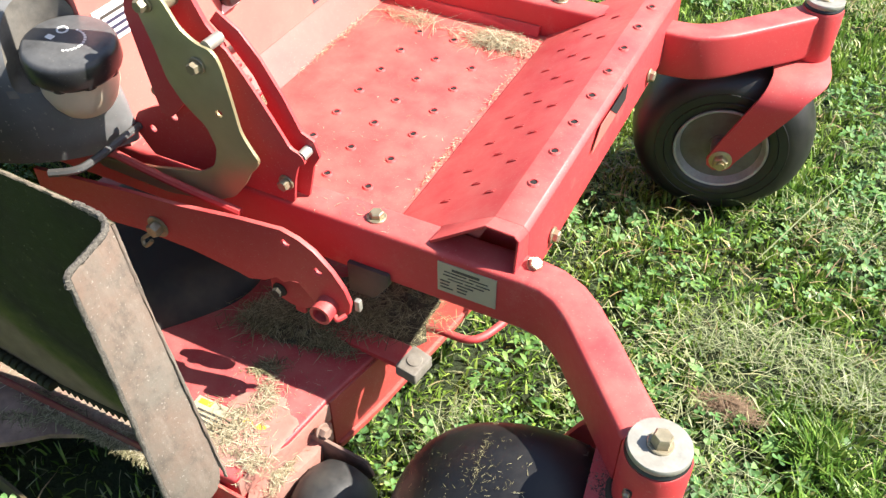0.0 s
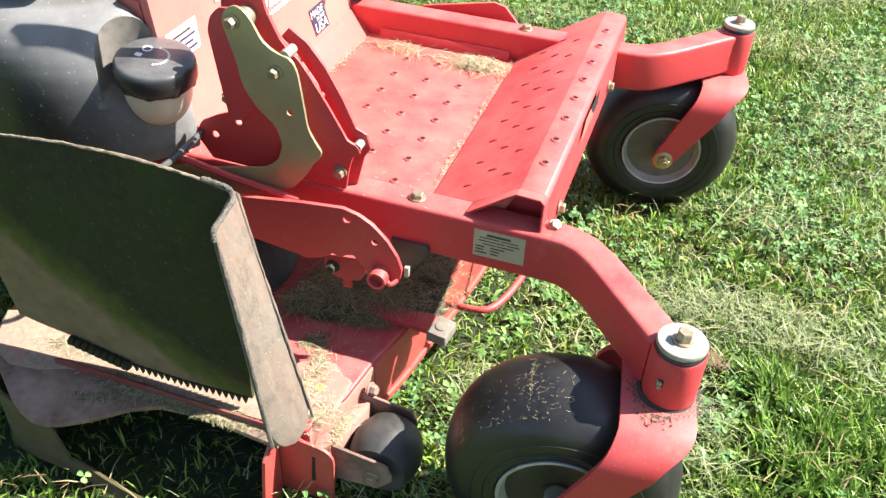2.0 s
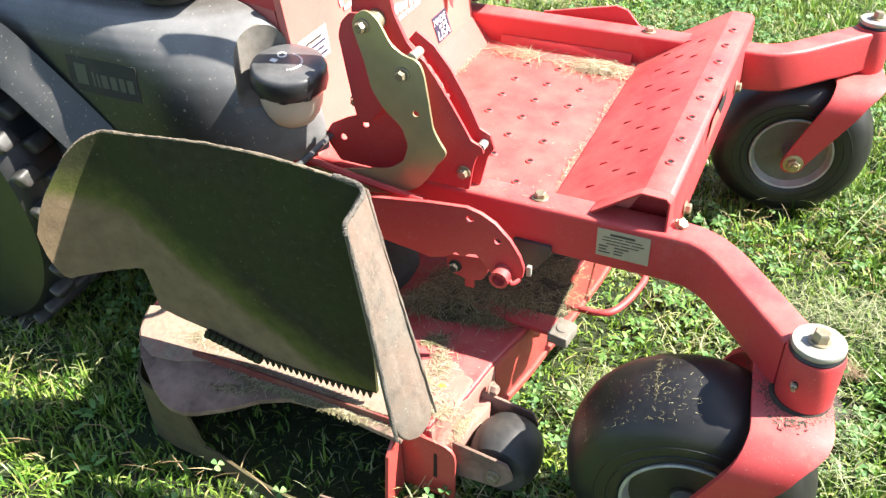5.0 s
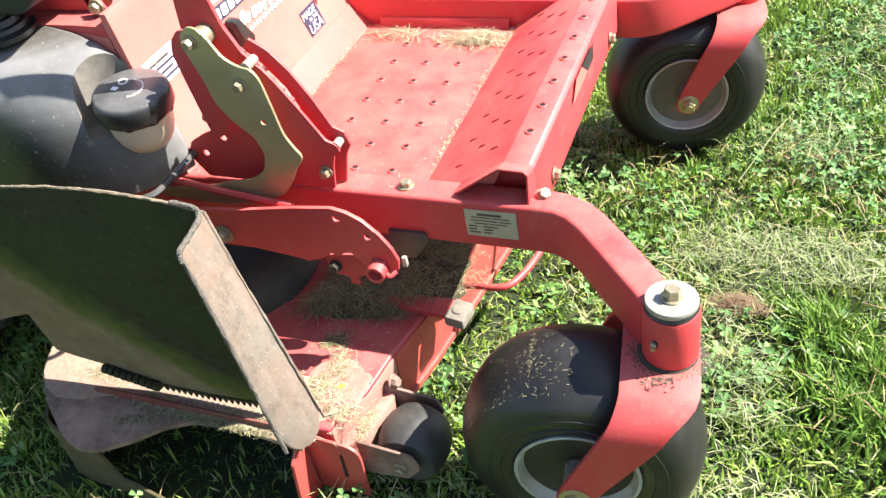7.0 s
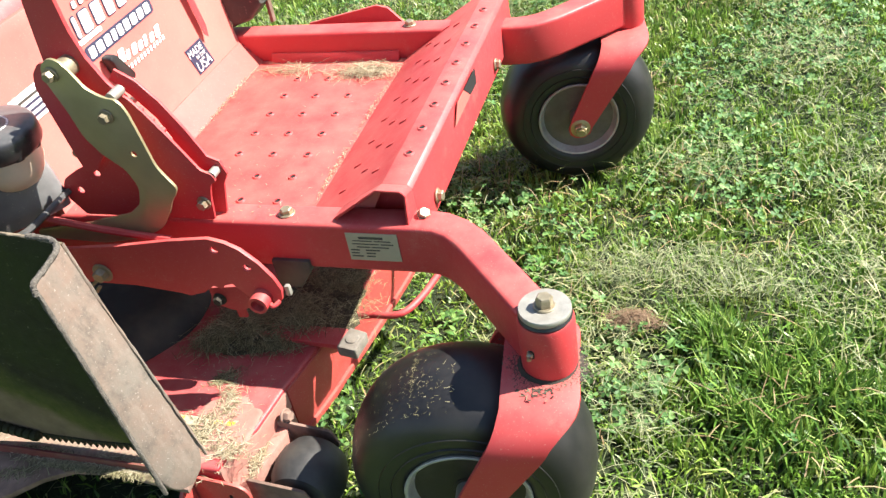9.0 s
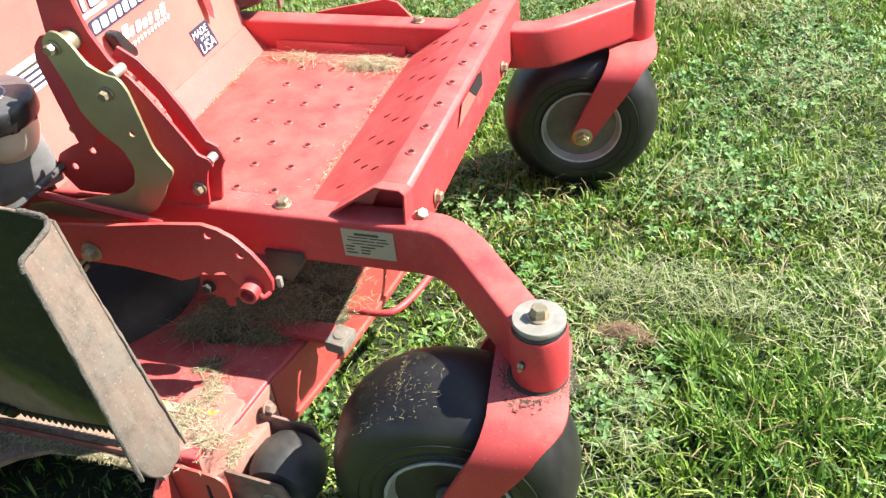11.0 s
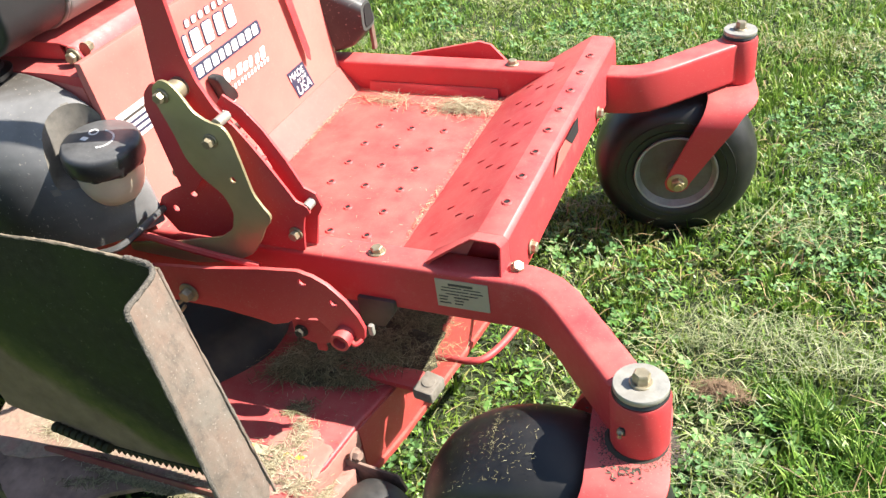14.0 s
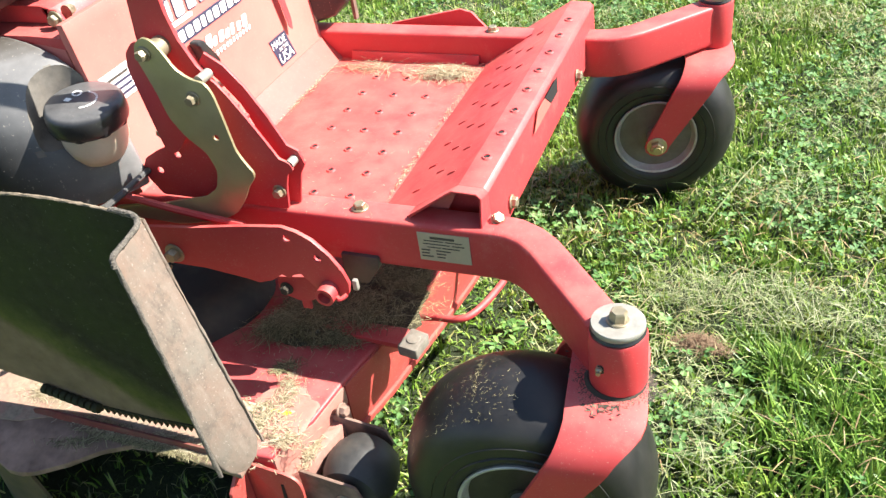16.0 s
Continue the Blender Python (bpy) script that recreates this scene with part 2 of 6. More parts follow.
def blade_mat(name, stops, rough=0.45, trans=0.0, tint=None):
    n = Nodes(name, rough)
    c = n.ramp(n.island(), stops)
    if tint:
        c = n.mix(n.times(n.mask(n.noise(6.0, 5, 0.65), 0.42, 0.66), 0.4), c, tint)
    n.colour(c)
    if trans:
        tr = n.t.nodes.new("ShaderNodeBsdfTranslucent")
        n.link(c, tr.inputs["Color"])
        mx = n.t.nodes.new("ShaderNodeMixShader")
        mx.inputs[0].default_value = trans
        n.link(n.bsdf.outputs[0], mx.inputs[1])
        n.link(tr.outputs[0], mx.inputs[2])
        n.link(mx.outputs[0], n.t.nodes["Material Output"].inputs["Surface"])
    return n.mat


GRASS = blade_mat("grass_blades", [(0.0, (0.035, 0.09, 0.012)), (0.35, (0.11, 0.24, 0.028)), (0.65, (0.20, 0.36, 0.045)), (0.90, (0.33, 0.46, 0.095)), (1.0, (0.48, 0.44, 0.18))], 0.42, 0.26, (0.26, 0.28, 0.045))
CLOVER = blade_mat("clover_leaves", [(0.0, (0.045, 0.12, 0.028)), (0.6, (0.10, 0.23, 0.055)), (1.0, (0.20, 0.33, 0.10))], 0.62, 0.2)
STRAW = blade_mat("dry_clippings", [(0.0, (0.16, 0.125, 0.07)), (0.4, (0.33, 0.275, 0.165)), (0.75, (0.48, 0.42, 0.28)), (1.0, (0.60, 0.55, 0.40))], 0.65, 0.15)
THATCH = blade_mat("dead_thatch", [(0.0, (0.085, 0.050, 0.026)), (0.5, (0.20, 0.125, 0.070)), (1.0, (0.34, 0.245, 0.150))], 0.7, 0.1)
MIXED = blade_mat("damp_clippings", [(0.0, (0.07, 0.062, 0.03)), (0.4, (0.17, 0.15, 0.075)), (0.75, (0.32, 0.29, 0.15)), (1.0, (0.48, 0.44, 0.27))], 0.65, 0.1)


def matted():
    n = Nodes("matted_clippings", 0.9)
    c = n.ramp(n.noise(160, 8, 0.8), [(0.30, (0.018, 0.014, 0.009)), (0.48, (0.055, 0.047, 0.027)), (0.62, (0.13, 0.115, 0.065)), (0.78, (0.26, 0.23, 0.14))])
    n.colour(c).bump(n.noise(220, 6, 0.8), 0.9, 0.006)
    return n.mat


MATTED = matted()
PINK_DUST = plain("pale_dust_on_paint", (0.40, 0.215, 0.17), 0.85, 0, 0.35, 90, 0.3, (0.42, 0.14, 0.11), 0.8)


def soil():
    n = Nodes("lawn_soil", 0.9)
    c = n.ramp(n.noise(9, 8, 0.75), [(0.3, (0.014, 0.022, 0.007)), (0.5, (0.034, 0.052, 0.014)), (0.64, (0.060, 0.075, 0.024)), (0.78, (0.10, 0.095, 0.045))])
    c = n.mix(n.times(n.mask(n.noise(140, 4), 0.45, 0.7), 0.5), c, (0.085, 0.13, 0.035))
    n.colour(c)
    n.bump(n.noise(120, 6, 0.8), 0.9, 0.02)
    return n.mat


SOIL = soil()


# ---- mesh helpers ----
def done(bm, angle=38):
    """Smooth faces, with sharp edges where the surface folds."""
    bmesh.ops.recalc_face_normals(bm, faces=bm.faces)
    for f in bm.faces:
        f.smooth = True
    for e in bm.edges:
        e.smooth = not (len(e.link_faces) == 2 and e.calc_face_angle(0) > radians(angle))
    return bm


def mesh_of(name, bm, material):
    done(bm)
    me = bpy.data.meshes.new(name)
    bm.to_mesh(me)
    bm.free()
    for m in (material if isinstance(material, (list, tuple)) else [material]):
        me.materials.append(m)
    return me


def part(name, bm, material, parent, label=""):
    ob = new(name, mesh_of(name, bm, material))
    ob.parent = parent
    ob.matrix_parent_inverse = parent.matrix_world.inverted()
    return tagged(ob, label)


def shared(name, me, m, parent):
    """One more object on a mesh, at the pose m."""
    ob = new(name, me)
    ob.parent = parent
    ob.matrix_basis = m
    return ob


def thing(name, place, label, category, group=""):
    ob = new(name)
    ob.location = place
    ob.empty_display_size = 0.05
    bpy.context.view_layer.update()
    return tagged(ob, label, category, group)


def bevel(bm, w, seg=2):
    if w > 0:
        sharp = [e for e in bm.edges if len(e.link_faces) == 2 and e.calc_face_angle(0) > radians(30)]
        bmesh.ops.bevel(bm, geom=sharp, offset=w, segments=seg, affect='EDGES', profile=0.6, clamp_overlap=True)
    return bm


def box(x0, x1, y0, y1, z0, z1, w=0.003, seg=2):
    bm = bmesh.new()
    bmesh.ops.create_cube(bm, size=1, matrix=Matrix.Translation(((x0 + x1) / 2, (y0 + y1) / 2, (z0 + z1) / 2)) @ Matrix.Diagonal((x1 - x0, y1 - y0, z1 - z0, 1)))
    return bevel(bm, w, seg)


PLANE = {"y": lambda a, b, c: (a, c, b), "z": lambda a, b, c: (a, b, c), "x": lambda a, b, c: (c, a, b)}


def prism(points, axis, lo, hi, w=0.0015, seg=2):
    """An outline pushed along an axis: (x, z) for y, (x, y) for z, (y, z) for x."""
    bm = bmesh.new()
    at = PLANE[axis]
    a = [bm.verts.new(at(u, v, lo)) for u, v in points]
    b = [bm.verts.new(at(u, v, hi)) for u, v in points]
    bm.faces.new(a)
    bm.faces.new(b[::-1])
    for i in range(len(points)):
        j = (i + 1) % len(points)
        bm.faces.new((a[j], a[i], b[i], b[j]))
    bmesh.ops.recalc_face_normals(bm, faces=bm.faces)
    return bevel(bm, w, seg)


def rounded(points, r, seg=4):
    """An outline with its corners rounded; r: one radius, or one a corner."""
    out, n = [], len(points)
    for i, p in enumerate(points):
        ri = r[i] if isinstance(r, (list, tuple)) else r
        p = Vector(p)
        a, b = Vector(points[i - 1]) - p, Vector(points[(i + 1) % n]) - p
        d = min(ri, a.length * 0.45, b.length * 0.45)
        if d < 1e-5:
            out.append(tuple(p))
            continue
        s, e = p + a.normalized() * d, p + b.normalized() * d
        for k in range(seg + 1):
            u = k / seg
            out.append(tuple(s * (1 - u) ** 2 + p * 2 * u * (1 - u) + e * u * u))
    return out


def rings(loops, close_ends=True, closed=False):
    """A skin over loops of equally many points."""
    bm = bmesh.new()
    vs = [[bm.verts.new(p) for p in loop] for loop in loops]
    n = len(vs[0])
    for i in range(len(vs) - (0 if closed else 1)):
        a, b = vs[i], vs[(i + 1) % len(vs)]
        for k in range(n):
            bm.faces.new((a[k], a[(k + 1) % n], b[(k + 1) % n], b[k]))
    if close_ends and not closed:
        bm.faces.new(vs[0][::-1])
        bm.faces.new(vs[-1])
    bmesh.ops.recalc_face_normals(bm, faces=bm.faces)
    return bm


def lathe(profile, centre, axis="z", segs=32, closed=False):
    """(radius, height) pairs turned about an axis through centre."""
    c = Vector(centre)
    loops = []
    for r, h in profile:
        loop = []
        for k in range(segs):
            u, v = max(r, 1e-5) * math.cos(2 * math.pi * k / segs), max(r, 1e-5) * math.sin(2 * math.pi * k / segs)
            loop.append(c + Vector({"z": (u, v, h), "y": (u, h, v), "x": (h, u, v)}[axis]))
        loops.append(loop)
    bm = rings(loops, True, closed)
    bmesh.ops.remove_doubles(bm, verts=bm.verts, dist=5e-5)
    return bm


def smooth_path(pts, n=6):
    """A Catmull-Rom curve through points."""
    p = [Vector(q) for q in pts]
    p = [2 * p[0] - p[1]] + p + [2 * p[-1] - p[-2]]
    out = []
    for i in range(1, len(p) - 2):
        for k in range(n):
            t = k / n
            out.append(0.5 * (2 * p[i] + (p[i + 1] - p[i - 1]) * t + (2 * p[i - 1] - 5 * p[i] + 4 * p[i + 1] - p[i + 2]) * t * t + (3 * p[i] - p[i - 1] - 3 * p[i + 1] + p[i + 2]) * t ** 3))
    return out + [p[-2]]


def rod(pts, r, segs=10, n=5):
    path = smooth_path(pts, n) if n > 1 else [Vector(q) for q in pts]
    loops, up = [], Vector((0.13, 0.21, 0.97))
    for i, q in enumerate(path):
        d = (path[min(i + 1, len(path) - 1)] - path[max(i - 1, 0)]).normalized()
        a = d.cross(up).normalized()
        b = a.cross(d)
        loops.append([q + (a * math.cos(2 * math.pi * k / segs) + b * math.sin(2 * math.pi * k / segs)) * r for k in range(segs)])
    return rings(loops)


def beam(path, w, z0, z1, r=0.008):
    """A box-section bar that follows a path in plan."""
    sec = rounded([(-w / 2, z0), (w / 2, z0), (w / 2, z1), (-w / 2, z1)], r, 3)
    path = [Vector((*q, 0)) for q in path]
    loops = []
    for i, q in enumerate(path):
        a = (q - path[i - 1]).normalized() if i else (path[1] - q).normalized()
        b = (path[i + 1] - q).normalized() if i < len(path) - 1 else a
        t = (a + b).normalized()
        side = Vector((-t.y, t.x, 0)) / max(0.5, t.dot(a))
        loops.append([q + side * u + Vector((0, 0, v)) for u, v in sec])
    return rings(loops)


def merge(*bms):
    """Joins meshes that are one piece."""
    out = bms[0]
    for b in bms[1:]:
        me = bpy.data.meshes.new("tmp")
        b.to_mesh(me)
        b.free()
        out.from_mesh(me)
        bpy.data.meshes.remove(me)
    return out


def cut(bm, *tools):
    """Takes the tools' bodies away from a closed body."""
    def body(b):
        me = bpy.data.meshes.new("tmp")
        b.to_mesh(me)
        b.free()
        return new("tmp", me)
    whole, cutters = body(bm), [body(t) for t in tools]
    for c in cutters:
        mod = whole.modifiers.new("cut", 'BOOLEAN')
        mod.operation, mod.object, mod.solver = 'DIFFERENCE', c, 'EXACT'
    bpy.context.view_layer.update()
    out = bmesh.new()
    me = bpy.data.meshes.new_from_object(whole.evaluated_get(bpy.context.evaluated_depsgraph_get()))
    out.from_mesh(me)
    bpy.data.meshes.remove(me)
    for ob in [whole] + cutters:
        old = ob.data
        bpy.data.objects.remove(ob)
        bpy.data.meshes.remove(old)
    return out


def drill(x, z, r, y0, y1, segs=18):
    """A round tool along y."""
    return lathe([(0, y0), (r, y0), (r, y1), (0, y1)], (x, 0, z), "y", segs)


def turned(bm, y, yaw):
    """Swings a caster about its upright pivot at (0, y)."""
    bmesh.ops.transform(bm, matrix=Matrix.Translation((0, y, 0)) @ Matrix.Rotation(yaw, 4, 'Z') @ Matrix.Translation((0, -y, 0)), verts=bm.verts)
    return bm


def hexbolt(centre, axis, r=0.0085, h=0.007, washer=0.013):
    """A hexagonal head on a washer; axis is the way it points."""
    d = Vector(axis).normalized()
    m = Matrix.Translation(centre) @ d.to_track_quat('Z', 'Y').to_matrix().to_4x4() @ Matrix.Rotation(centre[0] * 37 + centre[2] * 11, 4, 'Z')
    head = lathe([(0, 0), (r, 0), (r, h * 0.8), (r * 0.82, h), (0, h)], (0, 0, 0.0025), "z", 6)
    wash = lathe([(0, 0), (washer, 0), (washer, 0.0018), (washer * 0.94, 0.0026), (0, 0.0026)], (0, 0, 0), "z", 20)
    bm = merge(wash, head)
    bmesh.ops.transform(bm, matrix=m, verts=bm.verts)
    return bm

# ---- ground ----
SOIL_Z = -0.03
gm = bmesh.new()
cuts = [-900, -60, -12, -4] + [-2 + 0.1 * k for k in range(45)] + [4, 12, 60, 900]
grid = [[gm.verts.new((x, y, SOIL_Z + (0.012 * noise.noise((x * 2.2, y * 2.2, 0.3)) if abs(x) < 3 and abs(y) < 4 else 0))) for x in cuts] for y in cuts]
for j in range(len(cuts) - 1):
    for i in range(len(cuts) - 1):
        gm.faces.new((grid[j][i], grid[j][i + 1], grid[j + 1][i + 1], grid[j + 1][i]))
ground = new("ground", mesh_of("ground", gm, SOIL))
tagged(ground, "lawn soil under mown grass in sunlight", "ground", kind="structure")

# ---- the mower ----
mower = thing("riding_mower", (-0.6, 0.5, SOIL_Z), "red zero-turn riding mower with clippings on its deck", "lawn mower")

BEAM_Z0, BEAM_Z1 = 0.315, 0.398
NEAR, FAR, FAR_PIVOT = 0.182, 0.825, 1.0
near_path = [(-1.55, NEAR), (-0.205, NEAR), (-0.178, 0.178), (-0.153, 0.166), (-0.130, 0.147), (-0.112, 0.127), (-0.018, 0.019)]
far_path = [(x, FAR_PIVOT - y * (FAR_PIVOT - FAR) / NEAR) for x, y in near_path]


def pivot(parent, y, foot):
    part("pivot_tube", lathe([(0, foot), (0.033, foot), (0.035, foot + 0.006), (0.035, 0.396), (0.033, 0.401), (0, 0.401)], (0, y, 0), "z", 40), RED, parent, "red vertical caster pivot tube")
    part("seal_ring", lathe([(0, 0.401), (0.031, 0.401), (0.033, 0.4035), (0.031, 0.407), (0, 0.407)], (0, y, 0), "z", 36), RUBBER, parent, "black rubber seal ring")
    part("cap_washer", lathe([(0, 0.407), (0.0310, 0.407), (0.0320, 0.409), (0.0320, 0.4135), (0.0310, 0.415), (0, 0.415)], (0, y, 0), "z", 40), WHITE_ZINC, parent, "bright zinc cap washer")
    part("cap_bolt", hexbolt((0, y, 0.4148), (0.05, 0.03, 1), 0.0105, 0.013, 0.0135), ZINC, parent, "zinc hex bolt")
    part("grease_fitting", lathe([(0, 0), (0.004, 0), (0.004, 0.006), (0.0022, 0.008), (0.003, 0.012), (0, 0.013)], (0, 0, 0), "z", 10), ZINC, parent).matrix_basis = parent.matrix_world.inverted() @ look((-0.016, y - 0.031, 0.366), (-0.1, y + 1, 0.366))
    part("fitting_smear", lathe([(0, 0), (0.007, 0), (0.006, 0.0012), (0, 0.0014)], (0, 0, 0), "z", 12), DIRT_SHADE, parent, "dark grease smear").matrix_basis = parent.matrix_world.inverted() @ look((-0.0135, y - 0.0325, 0.3645), (-0.1, y + 1, 0.3645))


NEAR_FOOT, FAR_FOOT = 0.320, 0.309
near_beam = part("frame_beam", beam(near_path, 0.05, BEAM_Z0, BEAM_Z1), RED, mower, "red box-section frame beam with curved caster arm")
pivot(near_beam, 0.0, NEAR_FOOT)
far_beam = part("frame_beam", beam(far_path, 0.05, BEAM_Z0, BEAM_Z1), RED, mower, "red box-section frame beam with curved caster arm")
pivot(far_beam, FAR_PIVOT, FAR_FOOT)
part("beam_bolt", hexbolt((-0.418, NEAR, 0.398), (0, 0, 1), 0.0095, 0.008, 0.013), ZINC, near_beam)
part("beam_bolt", hexbolt((-0.416, FAR, 0.398), (0, 0, 1), 0.0095, 0.008, 0.013), ZINC, far_beam)


def along(table, v):
    """A value read off a falling table of (level, value)."""
    if v >= table[0][0]:
        return table[0][1]
    for (a, p), (b, q) in zip(table, table[1:]):
        if v >= b:
            return p + (q - p) * (a - v) / (a - b)
    return table[-1][1]


def fork(name, y, off, yaw, hub, trail, top, flat=0.042, grease=True):
    """A bent plate over the wheel, with a leg on either side; the caster stands turned by yaw."""
    top -= 0.0045
    half = [(0.0, top), (flat * 0.6, top), (flat, top)]
    for k in range(1, 9):
        a = math.pi / 2 * k / 8
        half.append((flat + (off - flat) * math.sin(a), top - 0.055 * (1 - math.cos(a))))
    half += [(off, top - 0.075), (off, (top + hub) / 2), (off, hub + 0.022), (off, hub - 0.003), (off, hub - 0.015), (off, hub - 0.024)]
    curve = [(-u, v) for u, v in half[:0:-1]] + half
    LO = [(top - 0.004, -0.060), (top - 0.020, -0.068), (top - 0.045, -0.083), (hub, -trail - 0.026), (hub - 0.016, -trail - 0.022), (hub - 0.024, -trail - 0.010)]
    HI = [(top - 0.002, 0.037), (top - 0.010, 0.030), (top - 0.030, 0.004), (hub, -trail + 0.026), (hub - 0.016, -trail + 0.020), (hub - 0.024, -trail + 0.008)]

    def edge(z):
        return along(LO, z), along(HI, z)
    bm = bmesh.new()
    rows = []
    for i, (u, v) in enumerate(curve):
        a, b = curve[max(0, i - 1)], curve[min(len(curve) - 1, i + 1)]
        t = Vector((b[0] - a[0], b[1] - a[1])).normalized()
        nrm = Vector((-t.y, t.x)) * 0.0045
        lo, hi = edge(v)
        rows.append([bm.verts.new((x, y + u + s * nrm.x, v + s * nrm.y)) for x, s in ((lo, 1), ((lo + hi) / 2, 1), (hi, 1), (hi, -1), ((lo + hi) / 2, -1), (lo, -1))])
    for a, b in zip(rows, rows[1:]):
        for k in range(6):
            bm.faces.new((a[k], a[(k + 1) % 6], b[(k + 1) % 6], b[k]))
    bm.faces.new(rows[0])
    bm.faces.new(rows[-1][::-1])
    bmesh.ops.recalc_face_normals(bm, faces=bm.faces)
    bevel(bm, 0.0015, 2)
    f = part(name, turned(bm, y, yaw), RED, mower, "red bent-plate caster fork")
    nut = merge(hexbolt((-trail, y - off - 0.0045, hub), (0, -1, 0), 0.0145, 0.013, 0.021), lathe([(0, 0), (0.008, 0), (0.008, 0.008), (0, 0.009)], (-trail, y - off - 0.027, hub), "y", 12))
    part("axle_bolt", turned(nut, y, yaw), AXLE, f, "yellowed zinc axle bolt and nut")
    if grease:
        part("fork_grease", lathe([(0.034, top + 0.0042), (0.0385, top + 0.0042), (0.037, top + 0.0054), (0.0345, top + 0.0085)], (-0.003, y, 0), "z", 28), DIRT_SHADE, f, "dirty grease round the pivot")
    return f


R_TYRE, W_TYRE = 0.170, 0.080
NEAR_HUB, FAR_HUB = 0.146, 0.135
NEAR_YAW, FAR_YAW = radians(7.7), radians(11.5)


def caster_wheel(y, yaw, hub, trail, deep=0.0):
    c = Vector((-trail, y, hub))
    W = W_TYRE
    outline = [(0.080, W - 0.014), (0.088, W - 0.004), (0.098, W - 0.001), (0.112, W), (0.126, W - 0.002), (0.140, W - 0.007), (0.152, W - 0.017), (0.160, W - 0.029), (0.1655, W - 0.044), (0.169, W - 0.062), (0.170, 0.008)]
    prof = outline + [(r, -h) for r, h in outline[::-1]] + [(0.074, -0.045), (0.074, 0.045)]
    w = part("caster_wheel", turned(lathe(prof, c, "y", 72, closed=True), y, yaw), RUBBER, mower, "smooth black caster tyre with clippings")
    for r, h in ((0.104, W + 0.0002), (0.121, W - 0.0012)):
        part("sidewall_bead", turned(lathe([(r - 0.0012, -h + 0.001), (r, -h - 0.0012), (r + 0.0012, -h + 0.001)], c, "y", 64, closed=True), y, yaw), RUBBER, w)
    d = deep
    rim = [(0.076, -W + 0.016), (0.0815, -W + 0.002), (0.0850, -W + 0.0005), (0.0865, -W + 0.002), (0.0850, -W + 0.010), (0.078, -W + 0.016), (0.0755, -W + 0.030), (0.0735, -W + 0.034), (0.0735, -W + 0.020)]
    bowl = [(0.0758, -W + 0.018), (0.072, -0.040 + d), (0.066, -0.032 + d), (0.052, -0.026 + d), (0.049, -0.030 + d), (0.044, -0.031 + d), (0.038, -0.026 + d), (0.033, -0.035 + d), (0.024, -0.039 + d), (0.022, -0.064), (0.0, -0.066)]
    part("rim", turned(lathe(rim, c, "y", 56, closed=True), y, yaw), RIM, w, "dull silver wheel rim")
    # dish colour is darker than the rim to paint the recess's shade
    part("rim_dish", turned(lathe(bowl, c, "y", 56), y, yaw), RIM_DIRT_SHADE if deep > 0.02 else RIM_DULL, w, "dirty steel wheel dish with shade in its colour")
    if deep > 0.02:
        for k in range(5):
            a = 2 * math.pi * k / 5 + 0.35
            bm = prism([(-0.030 + d, 0.026), (-0.056, 0.024), (-0.050, 0.046), (-0.036 + d, 0.068)], "x", -0.004, 0.004, 0.001, 1)
            bmesh.ops.transform(bm, matrix=Matrix.Translation(c) @ Matrix.Rotation(a, 4, 'Y'), verts=bm.verts)
            part("rim_rib", turned(bm, y, yaw), RIM, w, "bare silver rib in the wheel dish")
    part("valve_stem", turned(rod([(c.x + 0.040, c.y - 0.030 + d, c.z + 0.042), (c.x + 0.046, c.y - 0.055, c.z + 0.048)], 0.0035, 8, 1), y, yaw), RUBBER, w)
    part("hub", turned(lathe([(0.018, -0.058), (0.018, -0.108), (0.0, -0.108)], c, "y", 20), y, yaw), STEEL, w)
    return w


fork("caster_fork", 0.0, 0.108, NEAR_YAW, NEAR_HUB, 0.118, NEAR_FOOT)
fork("caster_fork", FAR_PIVOT, 0.116, FAR_YAW, FAR_HUB, 0.114, FAR_FOOT, 0.050, False)
caster_wheel(0.0, NEAR_YAW, NEAR_HUB, 0.118, deep=0.034)
caster_wheel(FAR_PIVOT - 0.008, FAR_YAW, FAR_HUB, 0.114, deep=0.016)

# floor pan, fillet and seat riser
PAN = 0.338
pan = part("floor_pan", box(-0.757, -0.418, 0.207, 0.80, PAN - 0.008, PAN, 0.002), RED_PAN, mower, "red steel foot floor pan, dusty with clippings")
part("pan_flange", prism([(0.788, PAN), (0.80, PAN), (0.80, PAN + 0.018), (0.796, PAN + 0.018)], "x", -0.73, -0.44, 0.001), RED_DUSTY, pan)
ring = mesh_of("punched_hole", merge(lathe([(0.0046, 0.0), (0.0088, 0.0), (0.0068, 0.0026), (0.0052, 0.0026)], (0, 0, 0), "z", 12, closed=True)), RED)
# flat disc on the uncut sheet, painting the shade inside a hole
hollow = mesh_of("hole_shade_disc", lathe([(0, 0), (0.0050, 0), (0.0050, 0.0012), (0, 0.0012)], (0, 0, 0.0001), "z", 10), HOLE_SHADE)


def punched(parent, x, y, z, tilt=0.0):
    m = Matrix.Translation(Vector((x, y, z)))
    ob = shared("punched_hole", ring, m @ Matrix.Rotation(tilt, 4, 'Y'), None)
    ob.parent = parent
    ob.matrix_parent_inverse = parent.matrix_world.inverted()
    h = shared("hole_shade_disc", hollow, m @ Matrix.Rotation(tilt, 4, 'Y'), None)
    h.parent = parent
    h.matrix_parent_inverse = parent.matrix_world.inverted()


